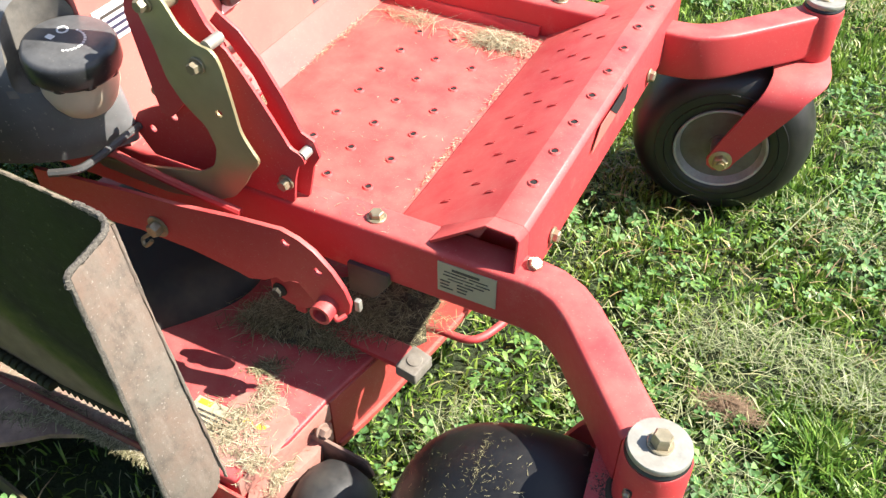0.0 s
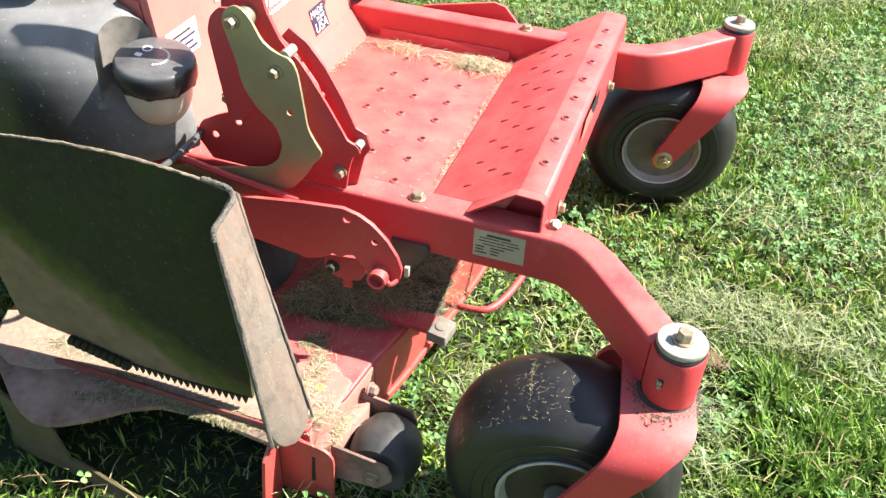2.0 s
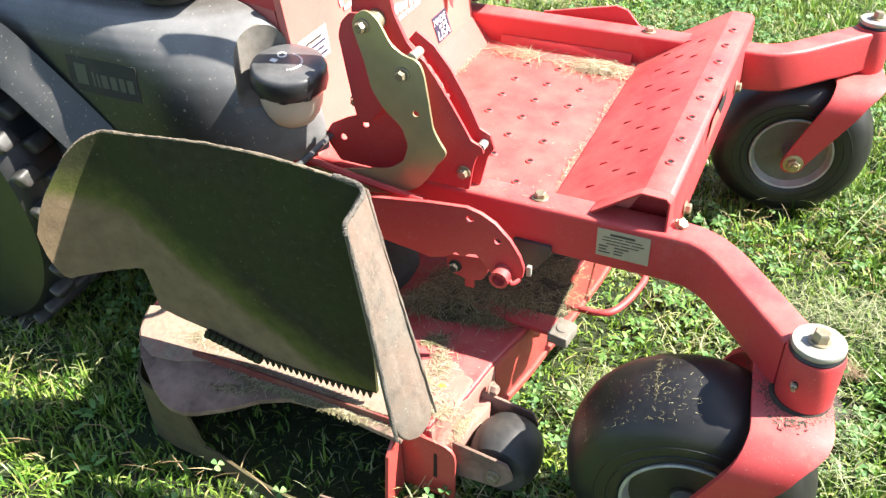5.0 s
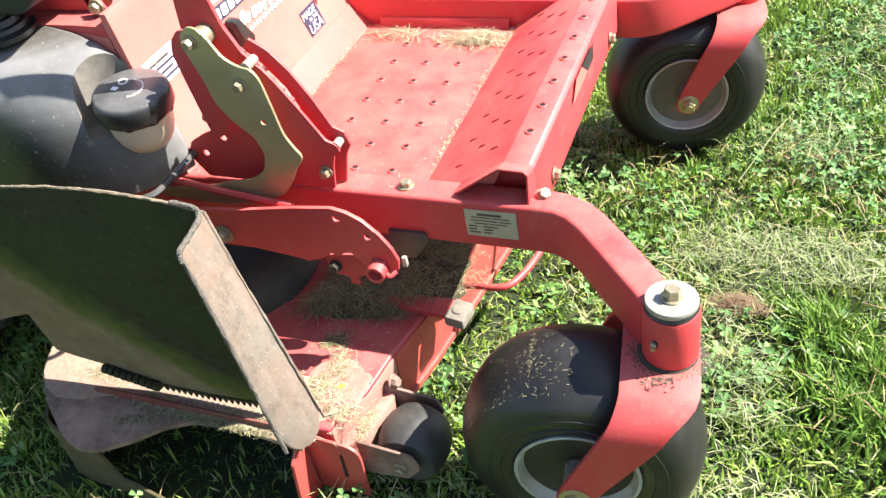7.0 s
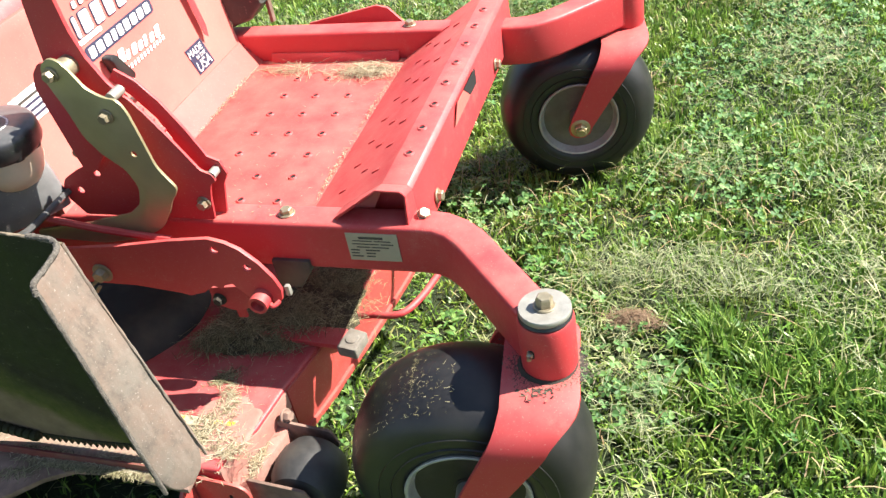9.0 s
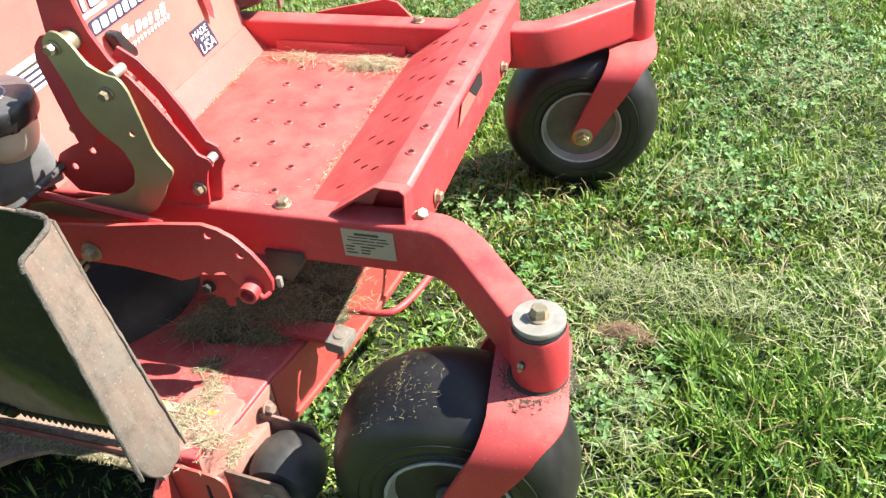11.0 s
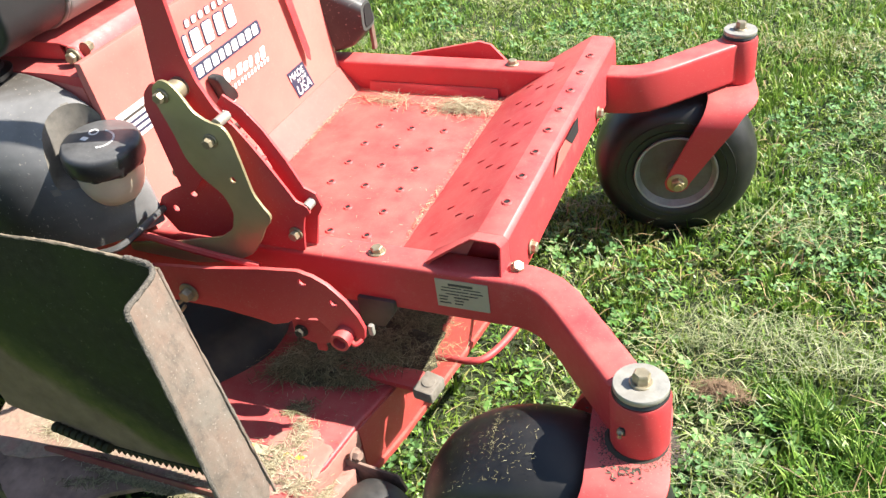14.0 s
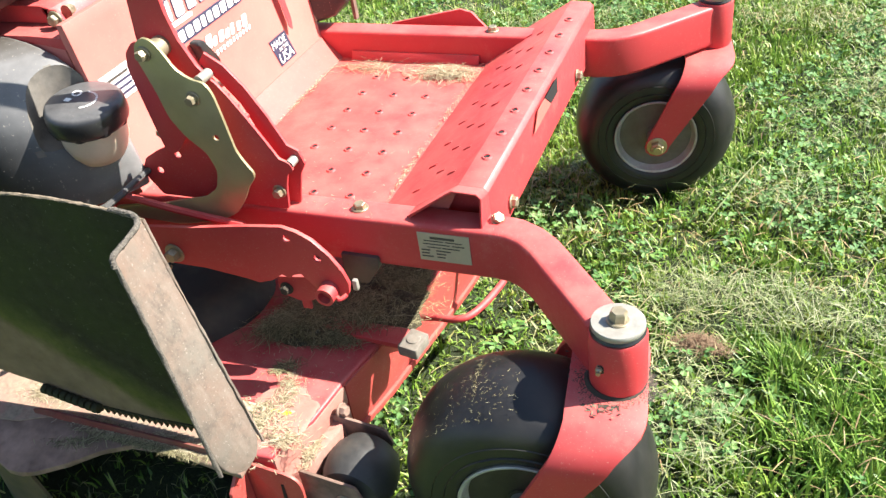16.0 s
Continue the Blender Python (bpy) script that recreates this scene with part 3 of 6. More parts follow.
bpy.context.view_layer.update()
for j in range(7):
    for i in range(3):
        punched(pan, -0.501 - 0.0685 * i + (0.002 if j == 0 else 0), 0.2915 + 0.0703 * j, PAN)
riser = part("seat_riser", prism([(-0.7985, 0.3845), (-0.800, 0.388), (-0.828, 0.66), (-0.8305, 0.682), (-0.842, 0.682), (-0.842, 0.660), (-0.818, 0.388)], "y", 0.1615, 0.80, 0.002), RED_FADED, mower, "faded red sloping seat riser panel with decals")

part("riser_fold", prism([(-0.757, PAN - 0.004), (-0.757, PAN), (-0.775, 0.3575), (-0.799, 0.3840), (-0.817, 0.3855), (-0.765, PAN - 0.006)], "y", 0.1615, 0.80, 0.001), RED_FOLD, riser, "sloping fold between riser and floor pan")
part("riser_side", prism([(-0.768, PAN), (-0.822, 0.386), (-0.846, 0.658), (-1.30, 0.648), (-1.30, PAN)], "y", 0.1640, 0.1690, 0.001), RED_FADED, riser, "faded red side of the seat riser")

# foot rest: a folded channel across the beams
P = [(-0.424, PAN + 0.003), (-0.266, 0.4400), (-0.229, 0.4385), (-0.222, 0.431), (-0.219, 0.34)]


def folded(pts, y0, y1, t):
    """A sheet folded along an outline in x and z, of thickness t."""
    v = [Vector(p) for p in pts]
    inner = []
    for i, p in enumerate(v):
        a = (p - v[i - 1]).normalized() if i else (v[1] - p).normalized()
        b = (v[i + 1] - p).normalized() if i < len(v) - 1 else a
        tt = (a + b).normalized()
        inner.append(p + Vector((tt.y, -tt.x)) * t)
    return prism([tuple(p) for p in v] + [tuple(p) for p in inner[::-1]], "y", y0, y1, 0.0008, 1)


foot = part("foot_rest", folded(P, 0.2065, 0.885, 0.004), RED, mower, "red folded steel foot rest with punched grip holes")
flap = folded([(-0.336, 0.3985)] + P[1:4] + [(-0.2205, 0.388)], 0.163, 0.2065, 0.004)
for v in flap.verts:
    if v.co.y < 0.18 and v.co.z > 0.42:
        v.co.y += 0.013
        v.co.z += 0.009
    elif v.co.y < 0.18 and v.co.x < -0.3:
        v.co.y += 0.004
        v.co.z += 0.005
part("end_flap", flap, RED, foot, "trimmed end of the foot rest lying over the beam")
slope = math.atan2(0.099, 0.158)
for j in range(8):
    punched(foot, -0.249, 0.285 + 0.0722 * j, 0.4394)
mark = mesh_of("grip_mark", merge(box(-0.008, 0.008, -0.0034, -0.0010, -0.0005, 0.0020, 0.0007, 1), box(-0.008, 0.008, 0.0010, 0.0026, -0.0005, 0.0012, 0.0005, 1)), RED)
# thin dark bar: painted shade between the two grip ridges
slit = mesh_of("grip_slit", box(-0.0062, 0.0062, -0.0006, 0.0006, -0.0005, 0.0006, 0), HOLE_SHADE)
for j in range(8):
    for i in range(3):
        u = 0.38 + 0.2 * i
        place = Matrix.Translation((-0.424 + 0.158 * u, 0.27 + 0.0722 * j + (0.03 if i == 1 else 0), PAN + 0.003 + 0.099 * u)) @ Matrix.Rotation(-slope, 4, 'Y')
        for name, me in (("grip_mark", mark), ("grip_slit", slit)):
            ob = shared(name, me, place, foot)
            ob.matrix_parent_inverse = foot.matrix_world.inverted()
# uncut slot: one piece painted as shade, one pale as its sunlit inside
part("slot", prism([(0.530, 0.402), (0.572, 0.402), (0.572, 0.430), (0.495, 0.430)], "x", -0.2175, -0.2165, 0), HOLE_SHADE, foot)
part("slot", prism([(0.425, 0.402), (0.528, 0.402), (0.493, 0.430), (0.452, 0.430)], "x", -0.2178, -0.2168, 0), RED_FADED, foot)
part("end_web", prism([(-0.330, 0.392), (-0.275, 0.430), (-0.269, 0.430), (-0.289, 0.392)], "y", 0.208, 0.212, 0), RED_FADED, foot, "red steel web inside the foot rest")
part("end_panel", prism([(-0.375, 0.362), (-0.270, 0.430), (-0.229, 0.430), (-0.224, 0.345), (-0.375, 0.345)], "y", 0.224, 0.227, 0), RED, foot)
part("foot_rest_bolt", hexbolt((-0.2185, 0.288, 0.362), (1, 0, 0), 0.009, 0.008, 0.012), ZINC, foot)
part("foot_rest_bolt", hexbolt((-0.2185, 0.716, 0.362), (1, 0, 0), 0.009, 0.008, 0.012), ZINC, foot)
part("beam_bolt", hexbolt((-0.207, 0.190, 0.398), (0.6, -0.3, 1), 0.009, 0.007, 0.010), ZINC, near_beam)

# lift arm, gold plate, quadrant and lever on the near side
ARM = [(-0.93, 0.365), (-0.754, 0.386), (-0.659, 0.396), (-0.565, 0.411), (-0.500, 0.418), (-0.476, 0.412), (-0.454, 0.400), (-0.431, 0.376), (-0.415, 0.350), (-0.408, 0.328), (-0.411, 0.310), (-0.424, 0.298), (-0.442, 0.294), (-0.458, 0.301), (-0.472, 0.318), (-0.486, 0.334), (-0.498, 0.331), (-0.508, 0.323), (-0.520, 0.328), (-0.539, 0.314), (-0.566, 0.305), (-0.582, 0.309), (-0.659, 0.319), (-0.748, 0.320), (-0.93, 0.30)]
arm = part("lift_arm", cut(prism(ARM, "y", 0.090, 0.097, 0.0012), drill(-0.495, 0.398, 0.0068, 0.08, 0.11), drill(-0.451, 0.368, 0.0068, 0.08, 0.11)), RED, mower, "red steel deck lift arm plate")
part("arm_pin", lathe([(0.0, 0.012), (0.0105, 0.012), (0.0105, 0.0), (0.0150, 0.0), (0.0155, 0.028), (0, 0.028)], (-0.441, 0.068, 0.314), "y", 24), RED, arm, "red pivot tube end")
part("arm_bolt", hexbolt((-0.709, 0.0895, 0.342), (0, -1, 0), 0.011, 0.012, 0.017), ZINC, arm)

GOLDP = [(-0.690, 0.655), (-0.684, 0.672), (-0.668, 0.682), (-0.652, 0.676), (-0.643, 0.662), (-0.630, 0.636), (-0.610, 0.622), (-0.588, 0.618), (-0.580, 0.600), (-0.575, 0.560), (-0.570, 0.512), (-0.560, 0.492), (-0.549, 0.475), (-0.556, 0.462), (-0.566, 0.452), (-0.578, 0.430), (-0.600, 0.402), (-0.640, 0.380), (-0.720, 0.366), (-0.84, 0.372), (-0.84, 0.386), (-0.735, 0.404), (-0.690, 0.416), (-0.650, 0.425), (-0.624, 0.444), (-0.613, 0.475), (-0.622, 0.505), (-0.650, 0.530), (-0.668, 0.560), (-0.675, 0.600)]
gold = part("height_plate", cut(prism(rounded(GOLDP, 0.009, 3), "y", 0.132, 0.137, 0.001), drill(-0.597, 0.532, 0.0055, 0.12, 0.15)), GOLD, mower, "yellow zinc-plated height adjustment plate")
for x, z in ((-0.672, 0.658), (-0.613, 0.594)):
    part("plate_bolt", hexbolt((x, 0.1315, z), (0, -1, 0), 0.008, 0.010, 0.011), ZINC, gold)

# quadrant, second plate and lift lever behind the gold plate
QUAD = [(-0.776, 0.450), (-0.774, 0.432), (-0.755, 0.402), (-0.526, 0.400), (-0.519, 0.440), (-0.512, 0.463), (-0.500, 0.470), (-0.504, 0.482), (-0.520, 0.488), (-0.532, 0.510), (-0.552, 0.545), (-0.575, 0.582), (-0.592, 0.606), (-0.612, 0.618), (-0.630, 0.600), (-0.628, 0.565), (-0.660, 0.520), (-0.700, 0.500), (-0.735, 0.485), (-0.765, 0.468)]
quad = part("quadrant_plate", cut(prism(rounded(QUAD, 0.004, 2), "y", 0.158, 0.163, 0.001), drill(-0.744, 0.448, 0.006, 0.15, 0.17), drill(-0.700, 0.480, 0.006, 0.15, 0.17)), RED, mower, "red steel quadrant plate")
INNER = [(-0.60, 0.40), (-0.516, 0.40), (-0.503, 0.452), (-0.492, 0.470), (-0.498, 0.492), (-0.515, 0.500), (-0.535, 0.545), (-0.560, 0.590), (-0.585, 0.622), (-0.612, 0.640), (-0.625, 0.625), (-0.600, 0.600), (-0.573, 0.563), (-0.560, 0.530), (-0.60, 0.47)]
inner = part("notched_plate", prism(INNER, "y", 0.178, 0.183, 0.001), RED, mower, "red notched height plate")
for x, z in ((-0.585, 0.583), (-0.574, 0.566), (-0.562, 0.550)):
    part("notch_lug", lathe([(0, 0), (0.0045, 0), (0.0045, 0.007), (0, 0.007)], (x, 0.163, z), "y", 10), RED, quad)
part("plate_pin", lathe([(0, 0), (0.007, 0), (0.007, 0.022), (0, 0.022)], (-0.507, 0.160, 0.478), "y", 18), WHITE_ZINC, quad, "bright zinc cross pin")
part("plate_pin", lathe([(0, 0), (0.0075, 0), (0.0075, 0.026), (0, 0.026)], (-0.600, 0.137, 0.618), "y", 18), WHITE_ZINC, quad, "bright zinc cross pin")
part("plate_bolt", hexbolt((-0.533, 0.1575, 0.432), (0, -1, 0), 0.008, 0.009, 0.011), ZINC, quad)
part("plate_bolt", hexbolt((-0.712, 0.1575, 0.520), (0, -1, 0), 0.007, 0.007, 0.010), ZINC, quad)
LEVER = [(-0.694, 0.95), (-0.655, 0.95), (-0.652, 0.80), (-0.648, 0.705), (-0.640, 0.665), (-0.622, 0.625), (-0.600, 0.600), (-0.618, 0.588), (-0.650, 0.598), (-0.680, 0.615), (-0.705, 0.640), (-0.710, 0.660), (-0.699, 0.75)]
lever = part("lift_lever", prism(rounded(LEVER, 0.004, 2), "y", 0.167, 0.174, 0.001), RED_CLEAN, mower, "long red steel deck lift lever")
BACK = rounded([(-0.700, 0.668), (-0.668, 0.670), (-0.655, 0.60), (-0.652, 0.53), (-0.690, 0.490), (-0.706, 0.493), (-0.712, 0.535), (-0.718, 0.586), (-0.723, 0.630), (-0.716, 0.652)], 0.006, 3)
part("lever_strap", prism(BACK, "y", 0.145, 0.150, 0.001), RED, mower, "red steel lever strap")
part("lever_pin", lathe([(0, 0), (0.015, 0), (0.015, 0.05), (0, 0.05)], (-0.668, 0.137, 0.655), "y", 18), ZINC, mower, "zinc lever pivot pin")
part("control_rod", rod([(-0.83, 0.12, 0.425), (-0.70, 0.12, 0.403), (-0.59, 0.125, 0.385)], 0.006, 8, 3), RED, mower, "red steel control rod")
part("bent_handle", rod([(-0.612, 0.184, 0.584), (-0.598, 0.190, 0.592), (-0.584, 0.192, 0.586), (-0.576, 0.190, 0.566)], 0.0055, 10, 5), WHITE_ZINC, mower, "bright bent steel handle")
part("lift_link", prism([(-0.450, 0.280), (-0.412, 0.280), (-0.388, 0.314), (-0.388, 0.333), (-0.450, 0.333)], "y", 0.150, 0.178, 0.003), ROLLER, mower, "grey steel lift link block")
part("link_spacer", box(-0.408, -0.400, 0.098, 0.106, 0.310, 0.328, 0.002), WHITE_ZINC, mower, "white spacer block")
part("arm_lug", prism(rounded([(-0.541, 0.312), (-0.478, 0.320), (-0.470, 0.297), (-0.482, 0.274), (-0.510, 0.268), (-0.542, 0.279)], 0.007), "y", 0.102, 0.112, 0.0015), RED_DECK, arm, "dark red steel lug behind the lift arm")
part("lug_bolt", hexbolt((-0.527, 0.1015, 0.292), (0, -1, 0), 0.008, 0.008, 0.011), DIRT_SHADE, arm)
part("hanger_bar", box(-0.519, -0.503, 0.116, 0.122, 0.240, 0.275, 0.002), RED_DECK, arm, "dark red hanger bar")
part("pin_clip", rod([(-0.430, 0.085, 0.308), (-0.422, 0.078, 0.306), (-0.414, 0.088, 0.309)], 0.0035, 8, 4), RED, arm)
part("hair_pin", rod([(-0.715, 0.080, 0.335), (-0.728, 0.074, 0.324), (-0.722, 0.071, 0.316), (-0.712, 0.075, 0.326)], 0.003, 8, 4), ZINC, arm)

# cutting deck
DZ = 0.14
DECK = [(-0.447, 0.069), (-0.428, 0.154), (-0.417, 0.230), (-0.400, 0.340), (-0.385, 0.46), (-0.375, 0.60), (-0.40, 0.85), (-0.52, 1.02), (-0.75, 1.08), (-0.98, 0.98), (-1.07, 0.80), (-1.09, 0.10), (-1.066, -0.051), (-1.038, -0.098), (-0.93, -0.096), (-0.53, -0.100), (-0.485, -0.098), (-0.481, -0.067), (-0.458, -0.017)]
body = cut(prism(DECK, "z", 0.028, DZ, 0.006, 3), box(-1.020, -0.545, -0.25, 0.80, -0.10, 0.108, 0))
# faces inside the opening take a dark colour that paints their shade
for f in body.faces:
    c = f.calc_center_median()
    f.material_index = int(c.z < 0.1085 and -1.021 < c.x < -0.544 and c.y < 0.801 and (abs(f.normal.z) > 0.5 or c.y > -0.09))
deck = part("mower_deck", body, [RED_DECK, DIRT_SHADE], mower, "red steel cutting deck covered with clippings")
LIP = [(-0.447, 0.069), (-0.428, 0.154), (-0.417, 0.230), (-0.400, 0.340), (-0.385, 0.46), (-0.375, 0.60)]
part("deck_rim", prism([(x - 0.004, y) for x, y in LIP] + [(x + 0.009, y) for x, y in LIP[::-1]], "z", 0.022, 0.034, 0.002), RED_FACE, deck)
FACE = [(-0.4475, 0.066), (-0.4285, 0.154), (-0.4175, 0.230), (-0.4005, 0.340), (-0.3855, 0.46), (-0.3755, 0.60)]
part("deck_front", prism([(x - 0.002, y) for x, y in FACE] + [(x + 0.0035, y) for x, y in FACE[::-1]], "z", 0.030, DZ - 0.007, 0.001), RED_FACE, deck, "dusty sun-faded front face of the deck")
CORNER = [(-0.4855, -0.096), (-0.4815, -0.067), (-0.4585, -0.017), (-0.4475, 0.064)]
part("corner_face", prism([(x - 0.002, y) for x, y in CORNER] + [(x + 0.003, y) for x, y in CORNER[::-1]], "z", 0.098, DZ - 0.006, 0.001), PINK_DUST, deck, "dust-covered corner face of the deck")
SHELF = [(-1.060, -0.050), (-1.052, -0.080), (-1.041, -0.104), (-1.018, -0.132), (-0.990, -0.157), (-0.944, -0.190), (-0.918, -0.204), (-0.893, -0.212), (-0.868, -0.212), (-0.845, -0.205), (-0.800, -0.180), (-0.760, -0.150), (-0.715, -0.130), (-0.640, -0.124), (-0.560, -0.132), (-0.515, -0.135), (-0.515, -0.098), (-0.93, -0.096), (-1.04, -0.050)]
def sloped(bm):
    """The side of the deck falls away from the top."""
    for v in bm.verts:
        v.co.z += 0.17 * (v.co.y + 0.21)
    return bm


part("deck_shelf", sloped(prism(SHELF, "z", 0.114, 0.124, 0.002)), RUST, deck, "rust-brown dusty side of the deck")
part("dust_cover", sloped(prism([(-1.056, -0.052), (-1.040, -0.100), (-1.015, -0.128), (-0.985, -0.140), (-0.935, -0.135), (-0.89, -0.118), (-0.84, -0.112), (-0.535, -0.104), (-0.535, -0.085), (-0.88, -0.085), (-0.95, -0.070), (-1.03, -0.045)], "z", 0.1245, 0.1262, 0)), DUSTED, deck, "pale layer of dust and dried grass")
part("top_dust", prism([(-1.055, -0.045), (-1.036, -0.092), (-0.535, -0.092), (-0.535, -0.055), (-0.88, -0.050), (-0.95, 0.02), (-1.05, 0.03)], "z", DZ + 0.0005, DZ + 0.0025, 0), DUSTED, deck, "pale layer of dust and dried grass")


def band(path, t, z0, z1):
    """An upright strip that follows a path in plan."""
    p = [Vector(q) for q in path]
    out = []
    for i, q in enumerate(p):
        d = (p[min(i + 1, len(p) - 1)] - p[max(i - 1, 0)]).normalized()
        out.append(q + Vector((-d.y, d.x)) * t)
    return prism([tuple(q) for q in p] + [tuple(q) for q in out[::-1]], "z", z0, z1, 0.001, 1)


def curtain(path, lean, t, z0, z1):
    """An upright skirt along a path in plan, its foot drawn out by lean."""
    p = [Vector((*q, 0)) for q in path]
    loops = []
    for i, q in enumerate(p):
        d = (p[min(i + 1, len(p) - 1)] - p[max(i - 1, 0)]).normalized()
        s = Vector((-d.y, d.x, 0))
        lo, hi = z0[i], z1[i]
        loops.append([q - s * lean + Vector((0, 0, lo)), q + Vector((0, 0, hi)), q + s * t + Vector((0, 0, hi)), q + s * (t - lean) + Vector((0, 0, lo))])
    return rings(loops)


SKP = smooth_path([(*q, 0) for q in [(-1.062, -0.048), (-1.041, -0.104), (-1.010, -0.152), (-0.985, -0.178), (-0.940, -0.190), (-0.893, -0.193), (-0.83, -0.200), (-0.76, -0.212), (-0.70, -0.218), (-0.62, -0.214), (-0.56, -0.190), (-0.525, -0.158)]], 4)
SKP = [(q.x, q.y) for q in SKP]
part("deck_skirt", curtain(SKP, 0.004, 0.005, [-0.012] * len(SKP), [0.010 + 0.010 * min(1, max(0, (-0.70 - x) / 0.14)) + 0.096 * min(1, max(0, (-0.866 - x) / 0.022)) for x, y in SKP]), SKIRT, deck, "stained steel skirt round the discharge opening")
HOOP = [tuple(v) for v in smooth_path([(-1.04, -0.125), (-0.96, -0.175), (-0.87, -0.208), (-0.74, -0.226), (-0.63, -0.224), (-0.56, -0.200), (-0.518, -0.158)], 5)]
part("baffle_lip", band(HOOP[18:], -0.003, -0.014, -0.002), RED, deck)
part("inner_baffle", band([tuple(v) for v in smooth_path([(-0.64, -0.196), (-0.60, -0.190), (-0.56, -0.168)], 5)], 0.004, -0.012, 0.010), RUST, deck)
part("hinge_rail", prism([(-0.915, 0.118), (-0.528, 0.116), (-0.528, 0.152), (-0.895, 0.156), (-0.915, 0.150)], "y", -0.1165, -0.1125, 0.001), RUST_RED, deck, "red chute hinge rail with clippings")
part("discharge_plate", prism(rounded([(-0.532, -0.005), (-0.444, -0.005), (-0.438, 0.118), (-0.528, 0.128)], [0.004, 0.004, 0.028, 0.004]), "y", -0.108, -0.103, 0.001), RED_FACE, deck, "red discharge end plate with a slot")
# dark strip laid on the plate, painting the shade in the slot
part("plate_slot", prism([(-0.478, 0.040), (-0.472, 0.040), (-0.470, 0.096), (-0.474, 0.096)], "y", -0.1095, -0.108, 0), HOLE_SHADE, deck)
part("discharge_post", prism([(-0.110, -0.005), (-0.170, -0.005), (-0.150, 0.105), (-0.110, 0.140)], "x", -0.536, -0.530, 0.001), RED_FACE, deck, "red turned edge of the discharge opening")
part("front_ledge", prism([(-0.451, 0.062), (-0.440, 0.058), (-0.432, 0.010), (-0.448, -0.070), (-0.474, -0.098), (-0.484, -0.080), (-0.460, -0.017)], "z", 0.060, 0.098, 0.002), PINK_DUST, deck, "dusty red lower ledge of the deck corner")
BELT = rounded([(-0.71, 0.10), (-0.665, 0.17), (-0.67, 0.27), (-0.82, 0.36), (-1.02, 0.32), (-1.04, 0.05), (-0.76, 0.04)], 0.05, 6)


def shrunk(points, f, z):
    """An outline drawn in towards the rear of the cover."""
    return [Vector((-0.86 + (x + 0.86) * f, 0.20 + (y - 0.20) * f, z)) for x, y in points]


belt = part("belt_cover", rings([shrunk(BELT, f, z) for f, z in ((1.0, DZ - 0.004), (0.985, DZ + 0.006), (0.90, DZ + 0.026), (0.80, DZ + 0.044), (0.70, DZ + 0.052), (0.5, DZ + 0.055))]), BELT_BLACK, deck, "dusty black plastic belt cover")
part("tie_bar", prism([(-0.61, 0.168), (-0.605, 0.196), (-0.385, 0.196), (-0.372, 0.186), (-0.372, 0.150), (-0.39, 0.156)], "z", DZ + 0.002, DZ + 0.012, 0.002), RED, deck, "red flat tie bar on the deck")
part("bar_end", prism(rounded([(-0.388, 0.152), (-0.352, 0.146), (-0.346, 0.190), (-0.380, 0.198)], 0.004), "z", DZ - 0.008, DZ + 0.013, 0.003), BAR_STEEL, deck, "worn bare steel bar end")
part("bar_rivet", lathe([(0, 0), (0.012, 0), (0.011, 0.002), (0, 0.003)], (-0.366, 0.172, DZ + 0.013), "z", 16), BAR_STEEL, deck)
part("front_handle", rod([(-0.400, 0.268, 0.110), (-0.370, 0.266, 0.118), (-0.334, 0.264, 0.122), (-0.312, 0.272, 0.124), (-0.297, 0.300, 0.124), (-0.286, 0.345, 0.122), (-0.284, 0.400, 0.118), (-0.330, 0.425, 0.112), (-0.385, 0.43, 0.108)], 0.0065, 10, 5), RED, deck, "red bent rod handle")
part("roller", lathe([(0, -0.046), (0.030, -0.046), (0.046, -0.040), (0.055, -0.022), (0.058, 0.0), (0.055, 0.022), (0.046, 0.040), (0.030, 0.046), (0, 0.046)], (-0.385, -0.032, 0.058), "y", 32), ROLLER, deck, "dusty black anti-scalp deck roller")
for y in (-0.090, 0.022):
    part("roller_bracket", prism(rounded([(-0.452, 0.035), (-0.378, 0.040), (-0.352, 0.070), (-0.362, 0.100), (-0.452, 0.112)], 0.006), "y", y, y + 0.005, 0.001), RUST, deck, "dusty steel roller bracket")
part("roller_bolt", hexbolt((-0.385, -0.0905, 0.066), (0, -1, 0), 0.009, 0.008, 0.012), ZINC, deck)
part("edge_bolt", hexbolt((-0.437, 0.030, 0.118), (1, -0.2, 0.2), 0.009, 0.010, 0.012), RUST, deck)
warn = part("warning_decal", box(-0.612, -0.492, -0.058, -0.008, DZ + 0.0003, DZ + 0.0013, 0), STICKER, deck, "worn yellow, white and black warning decal")
part("decal_bar", box(-0.606, -0.585, -0.019, -0.011, DZ + 0.001, DZ + 0.0019, 0), YELLOW, warn)
part("decal_bar", box(-0.530, -0.496, -0.019, -0.011, DZ + 0.001, DZ + 0.0019, 0), YELLOW, warn)
for k in range(4):
    part("decal_bar", box(-0.600 + 0.004 * k, -0.505, -0.029 - 0.007 * k, -0.026 - 0.007 * k, DZ + 0.001, DZ + 0.0019, 0), INK, warn)

def frayed(pts, r):
    """A worn edge: a rod with an uneven skin."""
    dice = random.Random(len(pts) * 7 + int(r * 1e5))
    bm = rod(pts, r * 0.85, 8, 14)
    for v in bm.verts:
        v.co += Vector((dice.gauss(0, 0.0004), dice.gauss(0, 0.0004), dice.gauss(0, 0.0004)))
    return bm


